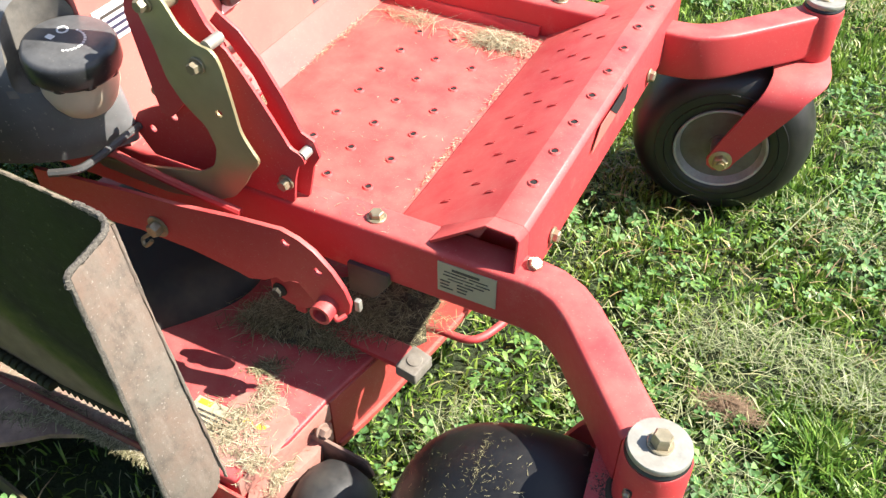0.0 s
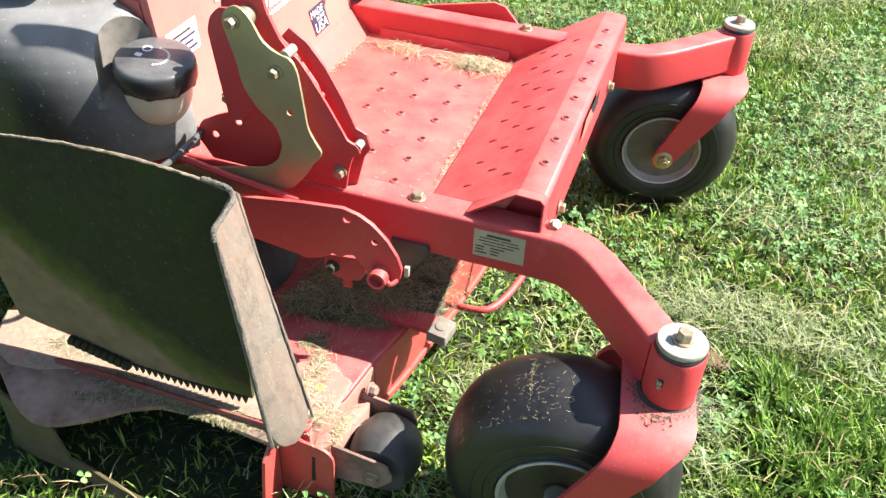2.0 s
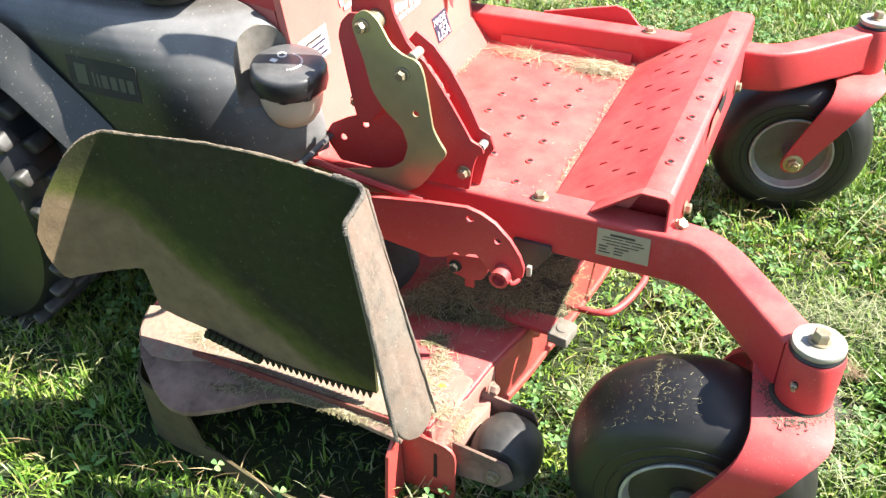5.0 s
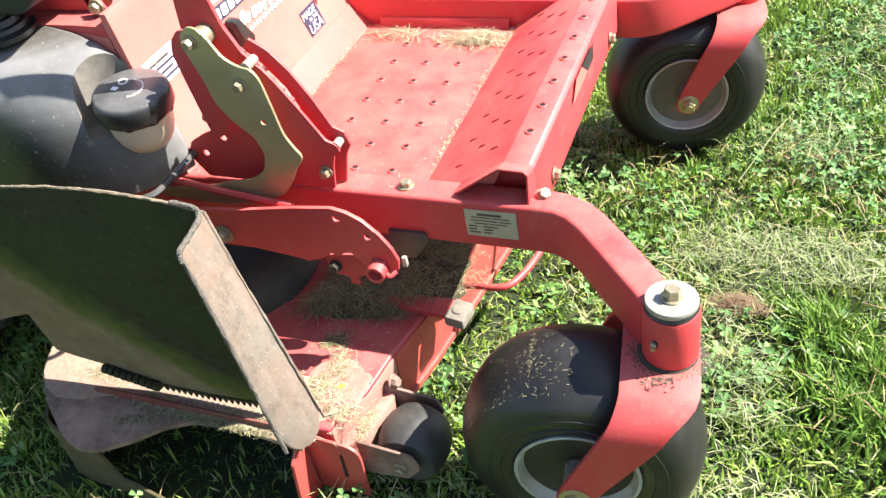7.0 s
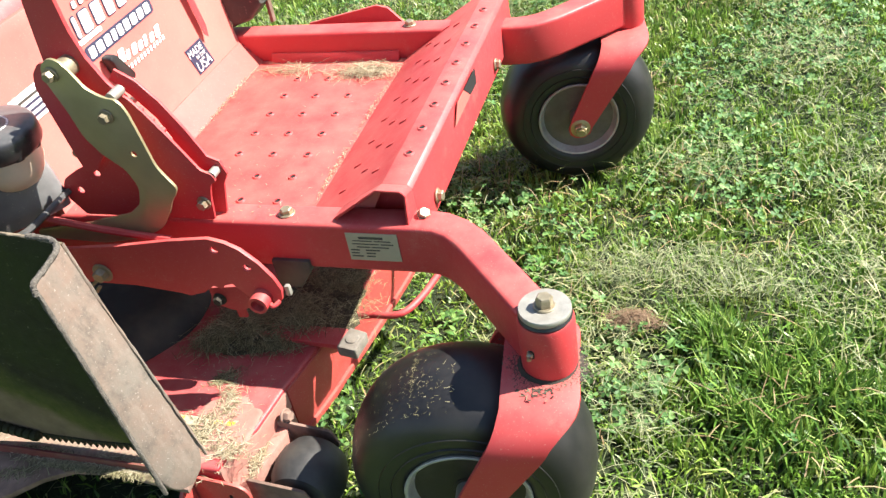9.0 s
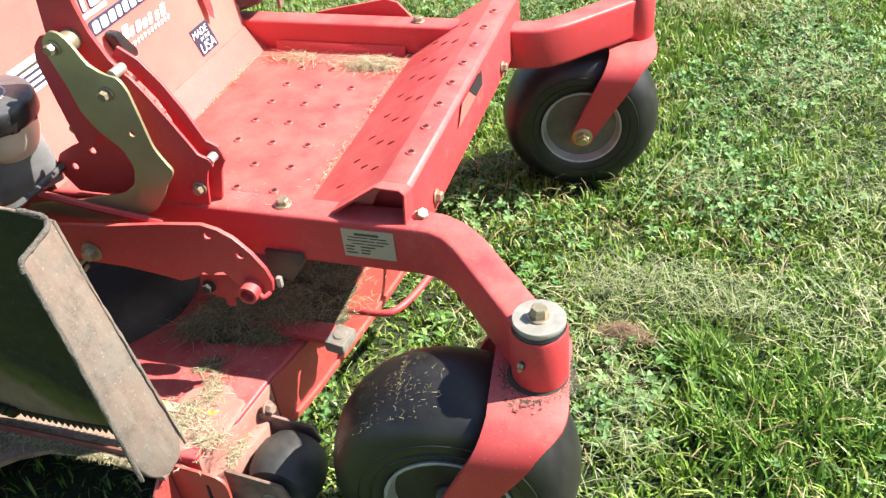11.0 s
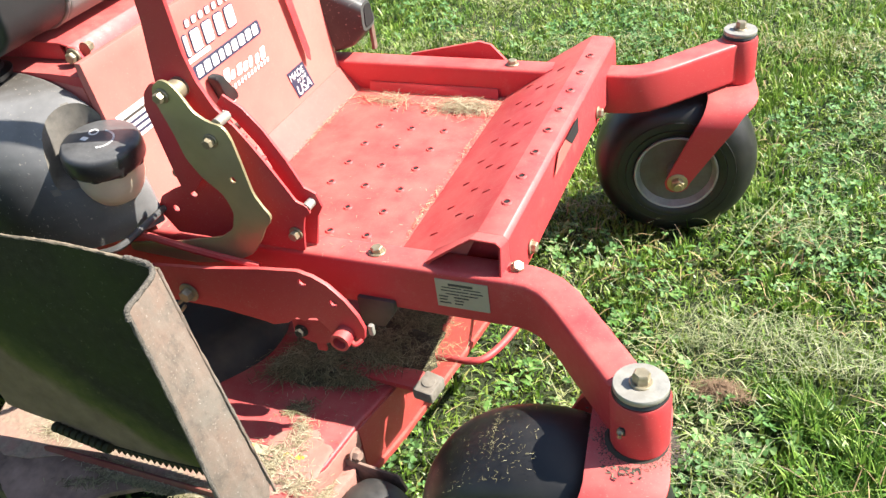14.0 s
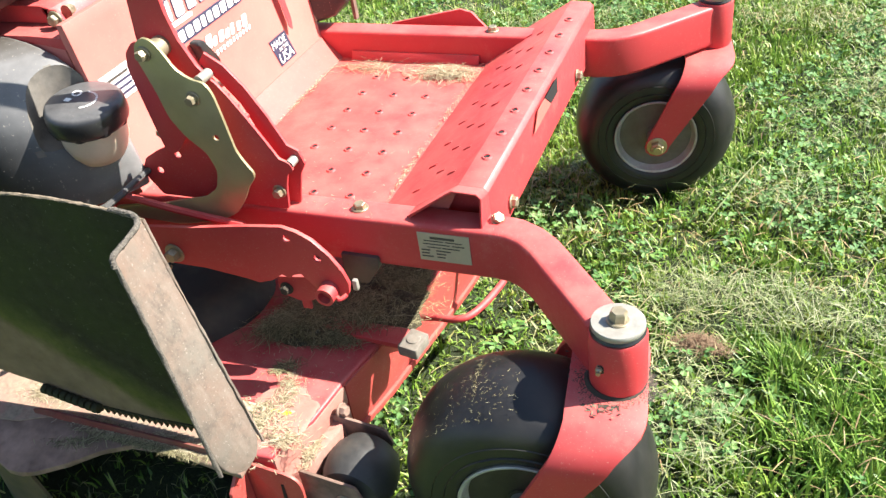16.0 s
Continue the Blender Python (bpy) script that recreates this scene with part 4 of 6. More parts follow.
# discharge chute, folded up on its hinge: a hollow shell with a turned front wall
def flap(u, v):
    """Plan place of the shell; u runs from front to rear, v from hinge to top."""
    xf = -0.575 + 0.022 * v
    if u <= 0.74:
        return xf + (-0.985 - xf) * u / 0.74, -0.093 - 0.006 * math.sin(math.pi * v) - 0.0 * u
    w = (u - 0.74) / 0.26
    return -0.985 - 0.13 * w, -0.093 - 0.006 * math.sin(math.pi * v) * (1 - w) - 0.11 * w ** 1.35


TOP = [(0.0, 0.550), (0.10, 0.560), (0.26, 0.566), (0.43, 0.563), (0.54, 0.556), (0.64, 0.549), (0.74, 0.543), (0.774, 0.539), (0.81, 0.530), (0.847, 0.511), (0.880, 0.483), (0.914, 0.452), (0.935, 0.425), (0.956, 0.388)]
BOT = [(0.0, 0.172), (0.21, 0.166), (0.38, 0.168), (0.46, 0.178), (0.53, 0.190), (0.66, 0.200), (0.73, 0.209), (0.742, 0.294), (0.82, 0.295), (0.930, 0.296), (0.938, 0.305), (0.946, 0.322), (0.953, 0.347), (0.956, 0.383)]


def at_u(table, u):
    for (a, p), (b, q) in zip(table, table[1:]):
        if u <= b:
            return p + (q - p) * (u - a) / max(1e-6, b - a)
    return table[-1][1]


def shell():
    bm = bmesh.new()
    us = sorted(set([k / 40 for k in range(36)] + [0.73, 0.742, 0.76, 0.79, 0.81, 0.862, 0.888, 0.90, 0.914, 0.926, 0.935, 0.942, 0.948, 0.953, 0.956]))
    NV = 12
    skins = []
    for off in (0.0, 0.0065):
        rows = []
        for u in us:
            lo, hi = at_u(BOT, u), at_u(TOP, u)
            row = []
            for k in range(NV + 1):
                v = k / NV
                z = lo + (hi - lo) * v
                x, y = flap(u, (z - 0.16) / 0.40)
                row.append(bm.verts.new((x, y + off, z)))
            rows.append(row)
        skins.append(rows)
    for rows in skins:
        for a, b in zip(rows, rows[1:]):
            for k in range(NV):
                bm.faces.new((a[k], a[k + 1], b[k + 1], b[k]))
    A, B = skins
    for i in range(len(us) - 1):
        bm.faces.new((A[i][0], A[i + 1][0], B[i + 1][0], B[i][0]))
        bm.faces.new((A[i][NV], A[i + 1][NV], B[i + 1][NV], B[i][NV]))
    for k in range(NV):
        bm.faces.new((A[0][k], A[0][k + 1], B[0][k + 1], B[0][k]))
        bm.faces.new((A[-1][k], A[-1][k + 1], B[-1][k + 1], B[-1][k]))
    return bm


chute = part("discharge_chute", shell(), CHUTE, mower, "dark mossy rubber discharge chute folded upright")


def slab(quad, t, rim=0.0):
    """A thick four-cornered wall with rounded lower corners; t: its thickness along the normal."""
    a, b, c, d = (Vector(q) for q in quad)
    nrm = (b - a).cross(d - a).normalized() * t
    n = 50
    left = [a.lerp(d, k / n) for k in range(n + 1)]
    right = [b.lerp(c, k / n) for k in range(n + 1)]
    loops = []
    for k in range(n + 1):
        f = max(0.0, k / n - 0.84) / 0.16
        s = 0.46 * (1 - math.sqrt(max(0, 1 - f * f)))
        p, q = left[k].lerp(right[k], s), right[k].lerp(left[k], s)
        loops.append([p, q, q + nrm, p + nrm])
    return bevel(rings(loops), 0.002, 2)


# front wall: top at the shell's front edge, leaning out towards its foot
part("chute_wall", slab([(-0.540, -0.163, 0.549), (-0.552, -0.093, 0.553), (-0.447, -0.135, 0.212), (-0.478, -0.196, 0.198)], 0.007), CHUTE_LIP, chute, "sun-bleached worn end wall of the chute")
part("wall_fringe", frayed([(-0.541, -0.166, 0.551), (-0.520, -0.176, 0.450), (-0.500, -0.187, 0.330), (-0.482, -0.197, 0.220)], 0.0036), FRAYED, chute, "frayed rubber edge")
part("wall_fringe", frayed([(-0.551, -0.092, 0.552), (-0.520, -0.107, 0.450), (-0.482, -0.122, 0.330), (-0.452, -0.134, 0.228)], 0.0022), CHUTE_LIP, chute, "frayed rubber edge")
part("top_seam", frayed([(flap(u, 0.97)[0], flap(u, 0.97)[1] + 0.003, at_u(TOP, u)) for u in (0.0, 0.1, 0.26, 0.43, 0.54, 0.64, 0.74, 0.774, 0.81, 0.847, 0.88, 0.914, 0.935, 0.956)], 0.0028), TOP_EDGE, chute, "worn light top edge")
part("wall_top_rim", frayed([(-0.60, -0.090, 0.560), (-0.565, -0.092, 0.557), (-0.549, -0.106, 0.554), (-0.545, -0.135, 0.552), (-0.541, -0.163, 0.551), (-0.538, -0.170, 0.540)], 0.0042), FRAYED, chute, "rounded worn corner")
tooth = mesh_of("tooth", prism([(0.0, 0.0), (0.011, 0.0), (0.0055, -0.016)], "y", 0.0, 0.006, 0.0006, 1), CHUTE)
for k in range(20):
    x = -0.592 - 0.0112 * k
    u = 0.74 * (x + 0.575) / -0.41
    ob = shared("tooth", tooth, Matrix.Translation((x, -0.096, at_u(BOT, u) + 0.002)), chute)
    ob.matrix_parent_inverse = chute.matrix_world.inverted()
hinge = mesh_of("hinge_knuckle", lathe([(0, 0), (0.008, 0), (0.008, 0.009), (0, 0.009)], (0, 0, 0), "x", 10), CHUTE)
for k in range(9):
    ob = shared("hinge_knuckle", hinge, Matrix.Translation((-0.885 + 0.0115 * k, -0.101, 0.190 - 0.0025 * k)), chute)
    ob.matrix_parent_inverse = chute.matrix_world.inverted()

# fuel tank with its well, neck and cap
NOSE = [(0.425, -0.772, 0.014), (0.450, -0.772, 0.014), (0.48, -0.775, 0.0145), (0.51, -0.781, 0.0155), (0.54, -0.789, 0.017), (0.565, -0.799, 0.0185), (0.588, -0.813, 0.021), (0.606, -0.826, 0.025), (0.621, -0.842, 0.031), (0.635, -0.861, 0.040), (0.646, -0.883, 0.051), (0.654, -0.906, 0.064), (0.660, -0.934, 0.080), (0.665, -0.975, 0.106)]
FILL = Vector((-0.821, 0.105, 0.524))


def tank_section(z, xf, yn):
    """One level of the pod: straight sides and a wide round near front corner."""
    far = 0.1605
    out = [(-1.60, far), (-1.60, yn), (-1.45, yn), (-1.30, yn)]
    c = Vector((xf, yn + 0.92 * (far - yn)))
    a, b = Vector((xf - 0.21, yn)), Vector((xf - 0.055, yn + 0.09 * (far - yn)))
    out += [tuple(a * (1 - t) ** 2 + b * 2 * t * (1 - t) + c * t * t) for t in (k / 20 for k in range(21))]
    out += [(xf, far - 0.006), (xf - 0.002, far - 0.002), (xf - 0.006, far)]
    return [Vector((x, y, z)) for x, y in out]


def tank_pod():
    """The moulded pod, with a round well sunk square to the filler neck."""
    levels = []
    for (z0, x0, y0), (z1, x1, y1) in zip(NOSE, NOSE[1:]):
        levels += [(z0 + (z1 - z0) * k / 3, x0 + (x1 - x0) * k / 3, y0 + (y1 - y0) * k / 3) for k in range(3)]
    body = rings([tank_section(*s) for s in levels + [NOSE[-1]]])
    well = lathe([(0, 0), (0.050, 0), (0.055, 0.003), (0.058, 0.010), (0.061, 0.10), (0.066, 0.30), (0, 0.30)], (0, 0, 0), "z", 56)
    place = Matrix.Translation(FILL) @ Matrix.Rotation(radians(6), 4, Vector((0.35, 0.94, 0)))
    bmesh.ops.transform(well, matrix=place, verts=well.verts)
    bm = cut(body, well)
    inside = place.inverted()
    for f in bm.faces:
        c = inside @ f.calc_center_median()
        f.material_index = int(c.z > -0.001 and math.hypot(c.x, c.y) < 0.0586 + max(0, c.z - 0.010) * 0.034)
    return bm


tank = part("fuel_tank", tank_pod(), [POD_PLASTIC, WELL], mower, "dusty black plastic fuel tank pod with sunlit tone in its colour")
part("tank_lip", rod([(-0.800, 0.026, 0.446), (-0.774, 0.046, 0.446), (-0.768, 0.075, 0.446), (-0.768, 0.158, 0.446)], 0.0055, 8, 3), BLACK_PLASTIC, tank)
# neck and cap lean forward and out, square to the slope
LEAN = Matrix.Translation((-0.800, 0.116, 0.55)) @ Matrix.Rotation(radians(8), 4, Vector((0.6, 0.8, 0))) @ Matrix.Translation((0.800, -0.116, -0.55))


def leaned(bm):
    bmesh.ops.transform(bm, matrix=LEAN, verts=bm.verts)
    return bm


neck = part("filler_neck", leaned(lathe([(0.0, 0.490), (0.024, 0.490), (0.034, 0.495), (0.042, 0.508), (0.048, 0.526), (0.0490, 0.556), (0.0, 0.556)], (-0.800, 0.116, 0), "z", 36)), NECK, tank, "cream plastic filler neck")
cap = part("fuel_cap", leaned(lathe([(0, 0.553), (0.0525, 0.553), (0.0565, 0.556), (0.0585, 0.561), (0.0585, 0.574), (0.0575, 0.5825), (0.0550, 0.5875), (0.0510, 0.5900), (0.030, 0.5912), (0.0, 0.5914)], (-0.800, 0.116, 0), "z", 48)), CAP_PLASTIC, mower, "black ribbed plastic fuel cap with moulded symbols")
for k in range(9):
    a = 2 * math.pi * k / 9 + 0.2
    lobe = part("cap_grip", leaned(lathe([(0, 0.554), (0.010, 0.554), (0.0112, 0.562), (0.009, 0.574), (0, 0.578)], (-0.800 + 0.0475 * math.cos(a), 0.116 + 0.0475 * math.sin(a), 0), "z", 14)), CAP_PLASTIC, cap)
for k in range(13):
    a = radians(-60 + 13 * k)
    part("cap_mark", leaned(box(-0.800 + 0.021 * math.cos(a) - 0.0017, -0.800 + 0.021 * math.cos(a) + 0.0017, 0.116 + 0.021 * math.sin(a) - 0.0013, 0.116 + 0.021 * math.sin(a) + 0.0013, 0.5905, 0.5918, 0)), WHITE, cap)
part("cap_symbol", leaned(lathe([(0.005, 0.5907), (0.0075, 0.5907), (0.0075, 0.5919), (0.005, 0.5919)], (-0.818, 0.128, 0), "z", 16, closed=True)), WHITE, cap)
part("cap_symbol", leaned(box(-0.826, -0.816, 0.106, 0.114, 0.5905, 0.5918, 0.0005)), WHITE, cap)
# fender over the drive wheel, in front of it
FEN = [(0.032, 0.0, 0.030), (0.020, 0.0, 0.006), (0.006, 0.0, -0.012), (-0.008, 0.0, -0.040), (-0.015, 0.0, -0.056), (-0.014, 0.0, -0.061), (-0.010, 0.0, -0.060), (-0.006, 0.0, -0.052), (-0.002, 0.0, -0.044), (0.012, 0.0, -0.018), (0.032, 0.0, -0.004)]
path = smooth_path([(-1.075, -0.02, 0.428), (-1.11, -0.02, 0.465), (-1.20, -0.02, 0.547), (-1.27, -0.02, 0.60), (-1.38, -0.02, 0.63), (-1.6, -0.02, 0.63)], 4)
fender = part("fender", rings([[q + Vector((0, y, z)) for y, _, z in FEN] for q in path]), BLACK_PLASTIC, mower, "dusty black plastic wheel fender with sunlit tone in its colour")
def side_y(z):
    for (z0, _, y0), (z1, _, y1) in zip(NOSE, NOSE[1:]):
        if z <= z1:
            return y0 + (y1 - y0) * (z - z0) / (z1 - z0)
    return NOSE[-1][2]


def on_side(x0, x1, z0, z1, lift):
    """A thin skin on the tank's near side."""
    loops = []
    for k in range(7):
        z = z0 + (z1 - z0) * k / 6
        y = side_y(z) - lift
        loops.append([Vector((x0, y, z)), Vector((x1, y, z)), Vector((x1, y + 0.0012, z)), Vector((x0, y + 0.0012, z))])
    return rings(loops)


part("tank_decal", on_side(-1.150, -1.010, 0.528, 0.586, 0.0008), BELT_BLACK, tank, "dark logo decal")
for k, (w, h) in enumerate(((0.030, 0.034), (0.006, 0.024), (0.006, 0.022), (0.016, 0.022), (0.016, 0.022), (0.014, 0.022), (0.016, 0.022))):
    x = -1.135 + (0, 0.034, 0.043, 0.052, 0.070, 0.088, 0.104)[k]
    part("logo_shape", on_side(x, x + w * 0.8, 0.542, 0.542 + h, 0.0016), LOGO_DIM, tank)
boot = part("lever_boot", lathe([(0, 0.64), (0.050, 0.64), (0.052, 0.648), (0.042, 0.652), (0.040, 0.658), (0.033, 0.660), (0.030, 0.668), (0.022, 0.670), (0.016, 0.690), (0.0, 0.692)], (-1.004, 0.128, 0.024), "z", 28), RUBBER, mower, "ribbed black rubber lever boot")
part("boot_lever", rod([(-1.004, 0.128, 0.69), (-1.004, 0.128, 0.82)], 0.008, 10, 1), STEEL, mower)

# rear drive wheel
wheel = part("drive_wheel", lathe([(0.15, -0.085), (0.22, -0.094), (0.290, -0.090), (0.306, -0.072), (0.312, -0.03), (0.312, 0.13), (0.285, 0.17), (0.15, 0.16)], (-1.540, 0.010, 0.288), "y", 48, closed=True), RUBBER, mower, "black drive tyre with lugged tread")
part("rim", lathe([(0.152, -0.075), (0.160, -0.082), (0.150, -0.070), (0.135, -0.03), (0.06, -0.02), (0.0, -0.02)], (-1.540, 0.010, 0.288), "y", 40), RIM, wheel, "grey wheel rim")
lug = mesh_of("tread_lug", prism([(-0.020, -0.023), (0.012, -0.020), (0.020, 0.020), (-0.012, 0.023)], "z", -0.008, 0.018, 0.009, 3), ROLLER)
for k in range(30):
    a = 2 * math.pi * k / 30
    for y, sk, ph in ((-0.068, 0.35, 0), (-0.018, 0.25, 0.09), (0.034, -0.25, 0), (0.086, -0.35, 0.09)):
        m = Matrix.Translation((-1.540, 0.010 + y, 0.288)) @ Matrix.Rotation(a + ph, 4, 'Y') @ Matrix.Translation((0, 0, 0.310)) @ Matrix.Rotation(sk, 4, 'Z')
        ob = shared("tread_lug", lug, m, wheel)
        ob.matrix_parent_inverse = wheel.matrix_world.inverted()

# seat, its base and hinge
ledge = part("riser_ledge", prism([(-0.832, 0.660), (-0.90, 0.663), (-1.30, 0.663), (-1.30, 0.650), (-0.89, 0.650), (-0.829, 0.640)], "y", 0.1625, 0.80, 0.002), RED_DUSTY, mower, "dusty red top of the seat riser")
base = part("seat_base", folded([(-1.30, 0.695), (-0.905, 0.692), (-0.888, 0.688), (-0.872, 0.665)], 0.205, 0.80, 0.004), RED, mower, "red folded steel seat base")
part("base_side", prism([(-1.30, 0.665), (-0.90, 0.665), (-0.905, 0.690), (-1.30, 0.693)], "y", 0.205, 0.209, 0.001), RED, base)
part("hinge_tab", prism(rounded([(-0.882, 0.650), (-0.848, 0.650), (-0.866, 0.690), (-0.886, 0.690)], 0.006), "y", 0.196, 0.201, 0.001), RED, mower, "red seat hinge tab")
part("hinge_bolt", hexbolt((-0.873, 0.1955, 0.676), (0, -1, 0), 0.009, 0.008, 0.013), ZINC, mower)
part("hinge_bolt", hexbolt((-0.868, 0.215, 0.680), (0, 1, 0), 0.008, 0.012, 0.010), ZINC, mower)
part("ledge_bolt", hexbolt((-0.859, 0.234, 0.661), (0.1, 0, 1), 0.007, 0.005, 0.014), ZINC, mower)
SEAT = rounded([(-1.34, 0.70), (-0.925, 0.70), (-0.880, 0.735), (-0.882, 0.83), (-0.93, 0.87), (-1.34, 0.87)], [0.01, 0.04, 0.05, 0.05, 0.04, 0.01], 6)
seat = part("seat_cushion", prism(SEAT, "y", 0.236, 0.82, 0.010, 3), VINYL_GREY, mower, "grey vinyl seat cushion with black ends")
END = rounded([(-1.34, 0.702), (-0.928, 0.702), (-0.884, 0.736), (-0.886, 0.829), (-0.933, 0.868), (-1.34, 0.868)], [0.01, 0.04, 0.05, 0.05, 0.04, 0.01], 6)
part("seat_end", prism(END, "y", 0.112, 0.234, 0.022, 4), VINYL_DARK, seat, "black vinyl seat end panel")
part("seat_piping", rod([(x, 0.235, z) for x, z in END[6:36:2]], 0.004, 8, 1), VINYL_GREY, seat)

# decals on the riser; the sheet leans back as it rises
def riser_x(z):
    return -0.800 - 0.028 * (z - 0.386) / 0.274


RN = Vector((0.274, 0, 0.028)).normalized()


def decal(name, pts, material, parent, lift, label=""):
    """A thin piece on the riser, from (y, z) corners."""
    bm = bmesh.new()
    lo = [bm.verts.new(Vector((riser_x(z), y, z)) + RN * (lift - 0.0009)) for y, z in pts]
    hi = [bm.verts.new(Vector((riser_x(z), y, z)) + RN * lift) for y, z in pts]
    bm.faces.new(hi)
    for i in range(len(pts)):
        j = (i + 1) % len(pts)
        bm.faces.new((lo[i], lo[j], hi[j], hi[i]))
    return part(name, bm, material, parent, label)


def block(name, y0, y1, z0, z1, material, lift=0.002, lean=0.0, label="", parent=None):
    return decal(name, [(y0, z0), (y1, z0), (y1 + lean, z1), (y0 + lean, z1)], material, parent or riser, lift, label)


def oval(name, y0, y1, z0, z1, material, lift, lean=0.0, r=0.005):
    """A plain rounded shape."""
    return decal(name, rounded([(y0, z0), (y1, z0), (y1 + lean, z1), (y0 + lean, z1)], r, 3), material, riser, lift)


def line_of_shapes(y, z, h, widths, gap, lean, edge, r):
    for w in widths:
        oval("logo_shape", y - edge, y + w + edge, z - edge, z + h + edge, NAVY, 0.0016, lean, r + edge)
        oval("logo_shape", y, y + w, z, z + h, WHITE, 0.0026, lean, r)
        y += w + gap


line_of_shapes(0.392, 0.640, 0.011, (0.010, 0.011, 0.011, 0.011, 0.010, 0.011, 0.011), 0.009, 0.002, 0.0012, 0.003)
line_of_shapes(0.352, 0.597, 0.034, (0.010, 0.009, 0.024, 0.024, 0.022, 0.025), 0.011, 0.003, 0.0022, 0.004)
oval("logo_shape", 0.308, 0.318, 0.596, 0.650, WHITE, 0.0026, 0.0, 0.004)
oval("logo_shape", 0.318, 0.346, 0.640, 0.650, WHITE, 0.0027, 0.0, 0.004)
oval("logo_shape", 0.318, 0.432, 0.586, 0.594, WHITE, 0.0027, 0.0, 0.003)
oval("logo_shape", 0.371, 0.581, 0.5535, 0.5795, NAVY, 0.0014, 0.0, 0.008)
line_of_shapes(0.377, 0.5575, 0.018, (0.017, 0.018, 0.017, 0.013, 0.015, 0.017, 0.018, 0.017, 0.017), 0.0055, 0.002, 0.0, 0.0035)
for k, (w, up) in enumerate(((0.018, 0.008), (0.012, 0.0), (0.016, 0.003), (0.015, 0.0), (0.011, 0.004), (0.014, 0.0), (0.016, 0.006))):
    oval("script_shape", 0.434 + 0.0195 * k, 0.434 + 0.0195 * k + w, 0.518 - 0.0012 * k, 0.533 + up - 0.0012 * k, WHITE, 0.002, 0.007, 0.004)
for k in range(12):
    oval("script_shape", 0.443 + 0.0112 * k, 0.450 + 0.0112 * k, 0.5005, 0.5085, WHITE, 0.002, 0.002, 0.002)
usa = block("origin_label", 0.628, 0.690, 0.396, 0.454, NAVY, 0.0016, -0.016, "dark blue origin label with white lettering")


def lettering(text, size, y, z, parent, material=WHITE, lift=0.0024):
    cu = bpy.data.curves.new("lettering", 'FONT')
    cu.body, cu.size, cu.extrude, cu.align_x, cu.align_y = text, size, 0.0004, 'CENTER', 'CENTER'
    ob = new("lettering", cu)
    me = bpy.data.meshes.new_from_object(ob)
    bpy.data.objects.remove(ob)
    me.materials.append(material)
    ob = new("lettering", me)
    m = Matrix.Translation(Vector((riser_x(z), y, z)) + RN * lift) @ Matrix(((0, 0, 1, 0), (1, 0, 0, 0), (0, 1, 0, 0), (0, 0, 0, 1))) @ Matrix.Rotation(-math.atan2(0.028, 0.274), 4, 'X')
    ob.parent = parent
    ob.matrix_parent_inverse = parent.matrix_world.inverted()
    ob.matrix_basis = m
    return ob


bpy.context.view_layer.update()
lettering("MADE", 0.020, 0.642, 0.441, usa)
lettering("IN THE", 0.011, 0.654, 0.427, usa)
lettering("USA", 0.030, 0.655, 0.409, usa)
instr = block("instruction_label", 0.176, 0.256, 0.540, 0.588, WHITE, 0.0014, 0.002, "white instruction label with dark lines")
for k in range(4):
    block("label_bar", 0.186, 0.248 - 0.008 * (k % 2), 0.546 + 0.0095 * k, 0.550 + 0.0095 * k, NAVY if k < 3 else INK, 0.0022, 0.002, parent=instr)
decal("slot_edge", rounded([(0.400, 0.483), (0.446, 0.484), (0.453, 0.495), (0.440, 0.505), (0.404, 0.495)], 0.004, 3), WHITE, riser, 0.004, "pale edge of the lever slot")
outline = rounded([(0.409, 0.492), (0.440, 0.491), (0.443, 0.500), (0.410, 0.553), (0.390, 0.553)], 0.007, 4)
loops = [[Vector((riser_x(0.42 + 0.1) + d, 0.414 + (y - 0.414) * f, 0.522 + (z - 0.522) * f)) for y, z in outline] for d, f in ((0.003, 1.0), (0.014, 1.0), (0.019, 0.93), (0.021, 0.80))]
part("rubber_stop", rings(loops), RUBBER, riser, "black rubber stop pad on the riser")

# maker's plate on the near beam: unreadable lines
plate = part("rating_label", box(-0.3185, -0.2395, 0.1555, 0.1572, 0.338, 0.387, 0), STICKER, near_beam, "cream rating label with small dark lines")
rows = [(0.25, 0.72, 0.0038), (0.12, 0.50, 0.0014), (0.54, 0.86, 0.0014), (0.10, 0.62, 0.0014), (0.66, 0.90, 0.0014), (0.18, 0.44, 0.0014), (0.47, 0.80, 0.0014), (0.05, 0.22, 0.0020), (0.34, 0.62, 0.0018), (0.05, 0.20, 0.0020), (0.34, 0.52, 0.0018), (0.05, 0.27, 0.0020), (0.34, 0.50, 0.0018)]
for k, (a, b, h) in enumerate(rows):
    z = 0.3795 - 0.0056 * ((k + 1) // 2)
    part("label_bar", box(-0.3185 + 0.079 * a, -0.3185 + 0.079 * b, 0.1549, 0.1562, z - h / 2, z + h / 2, 0), INK, plate)

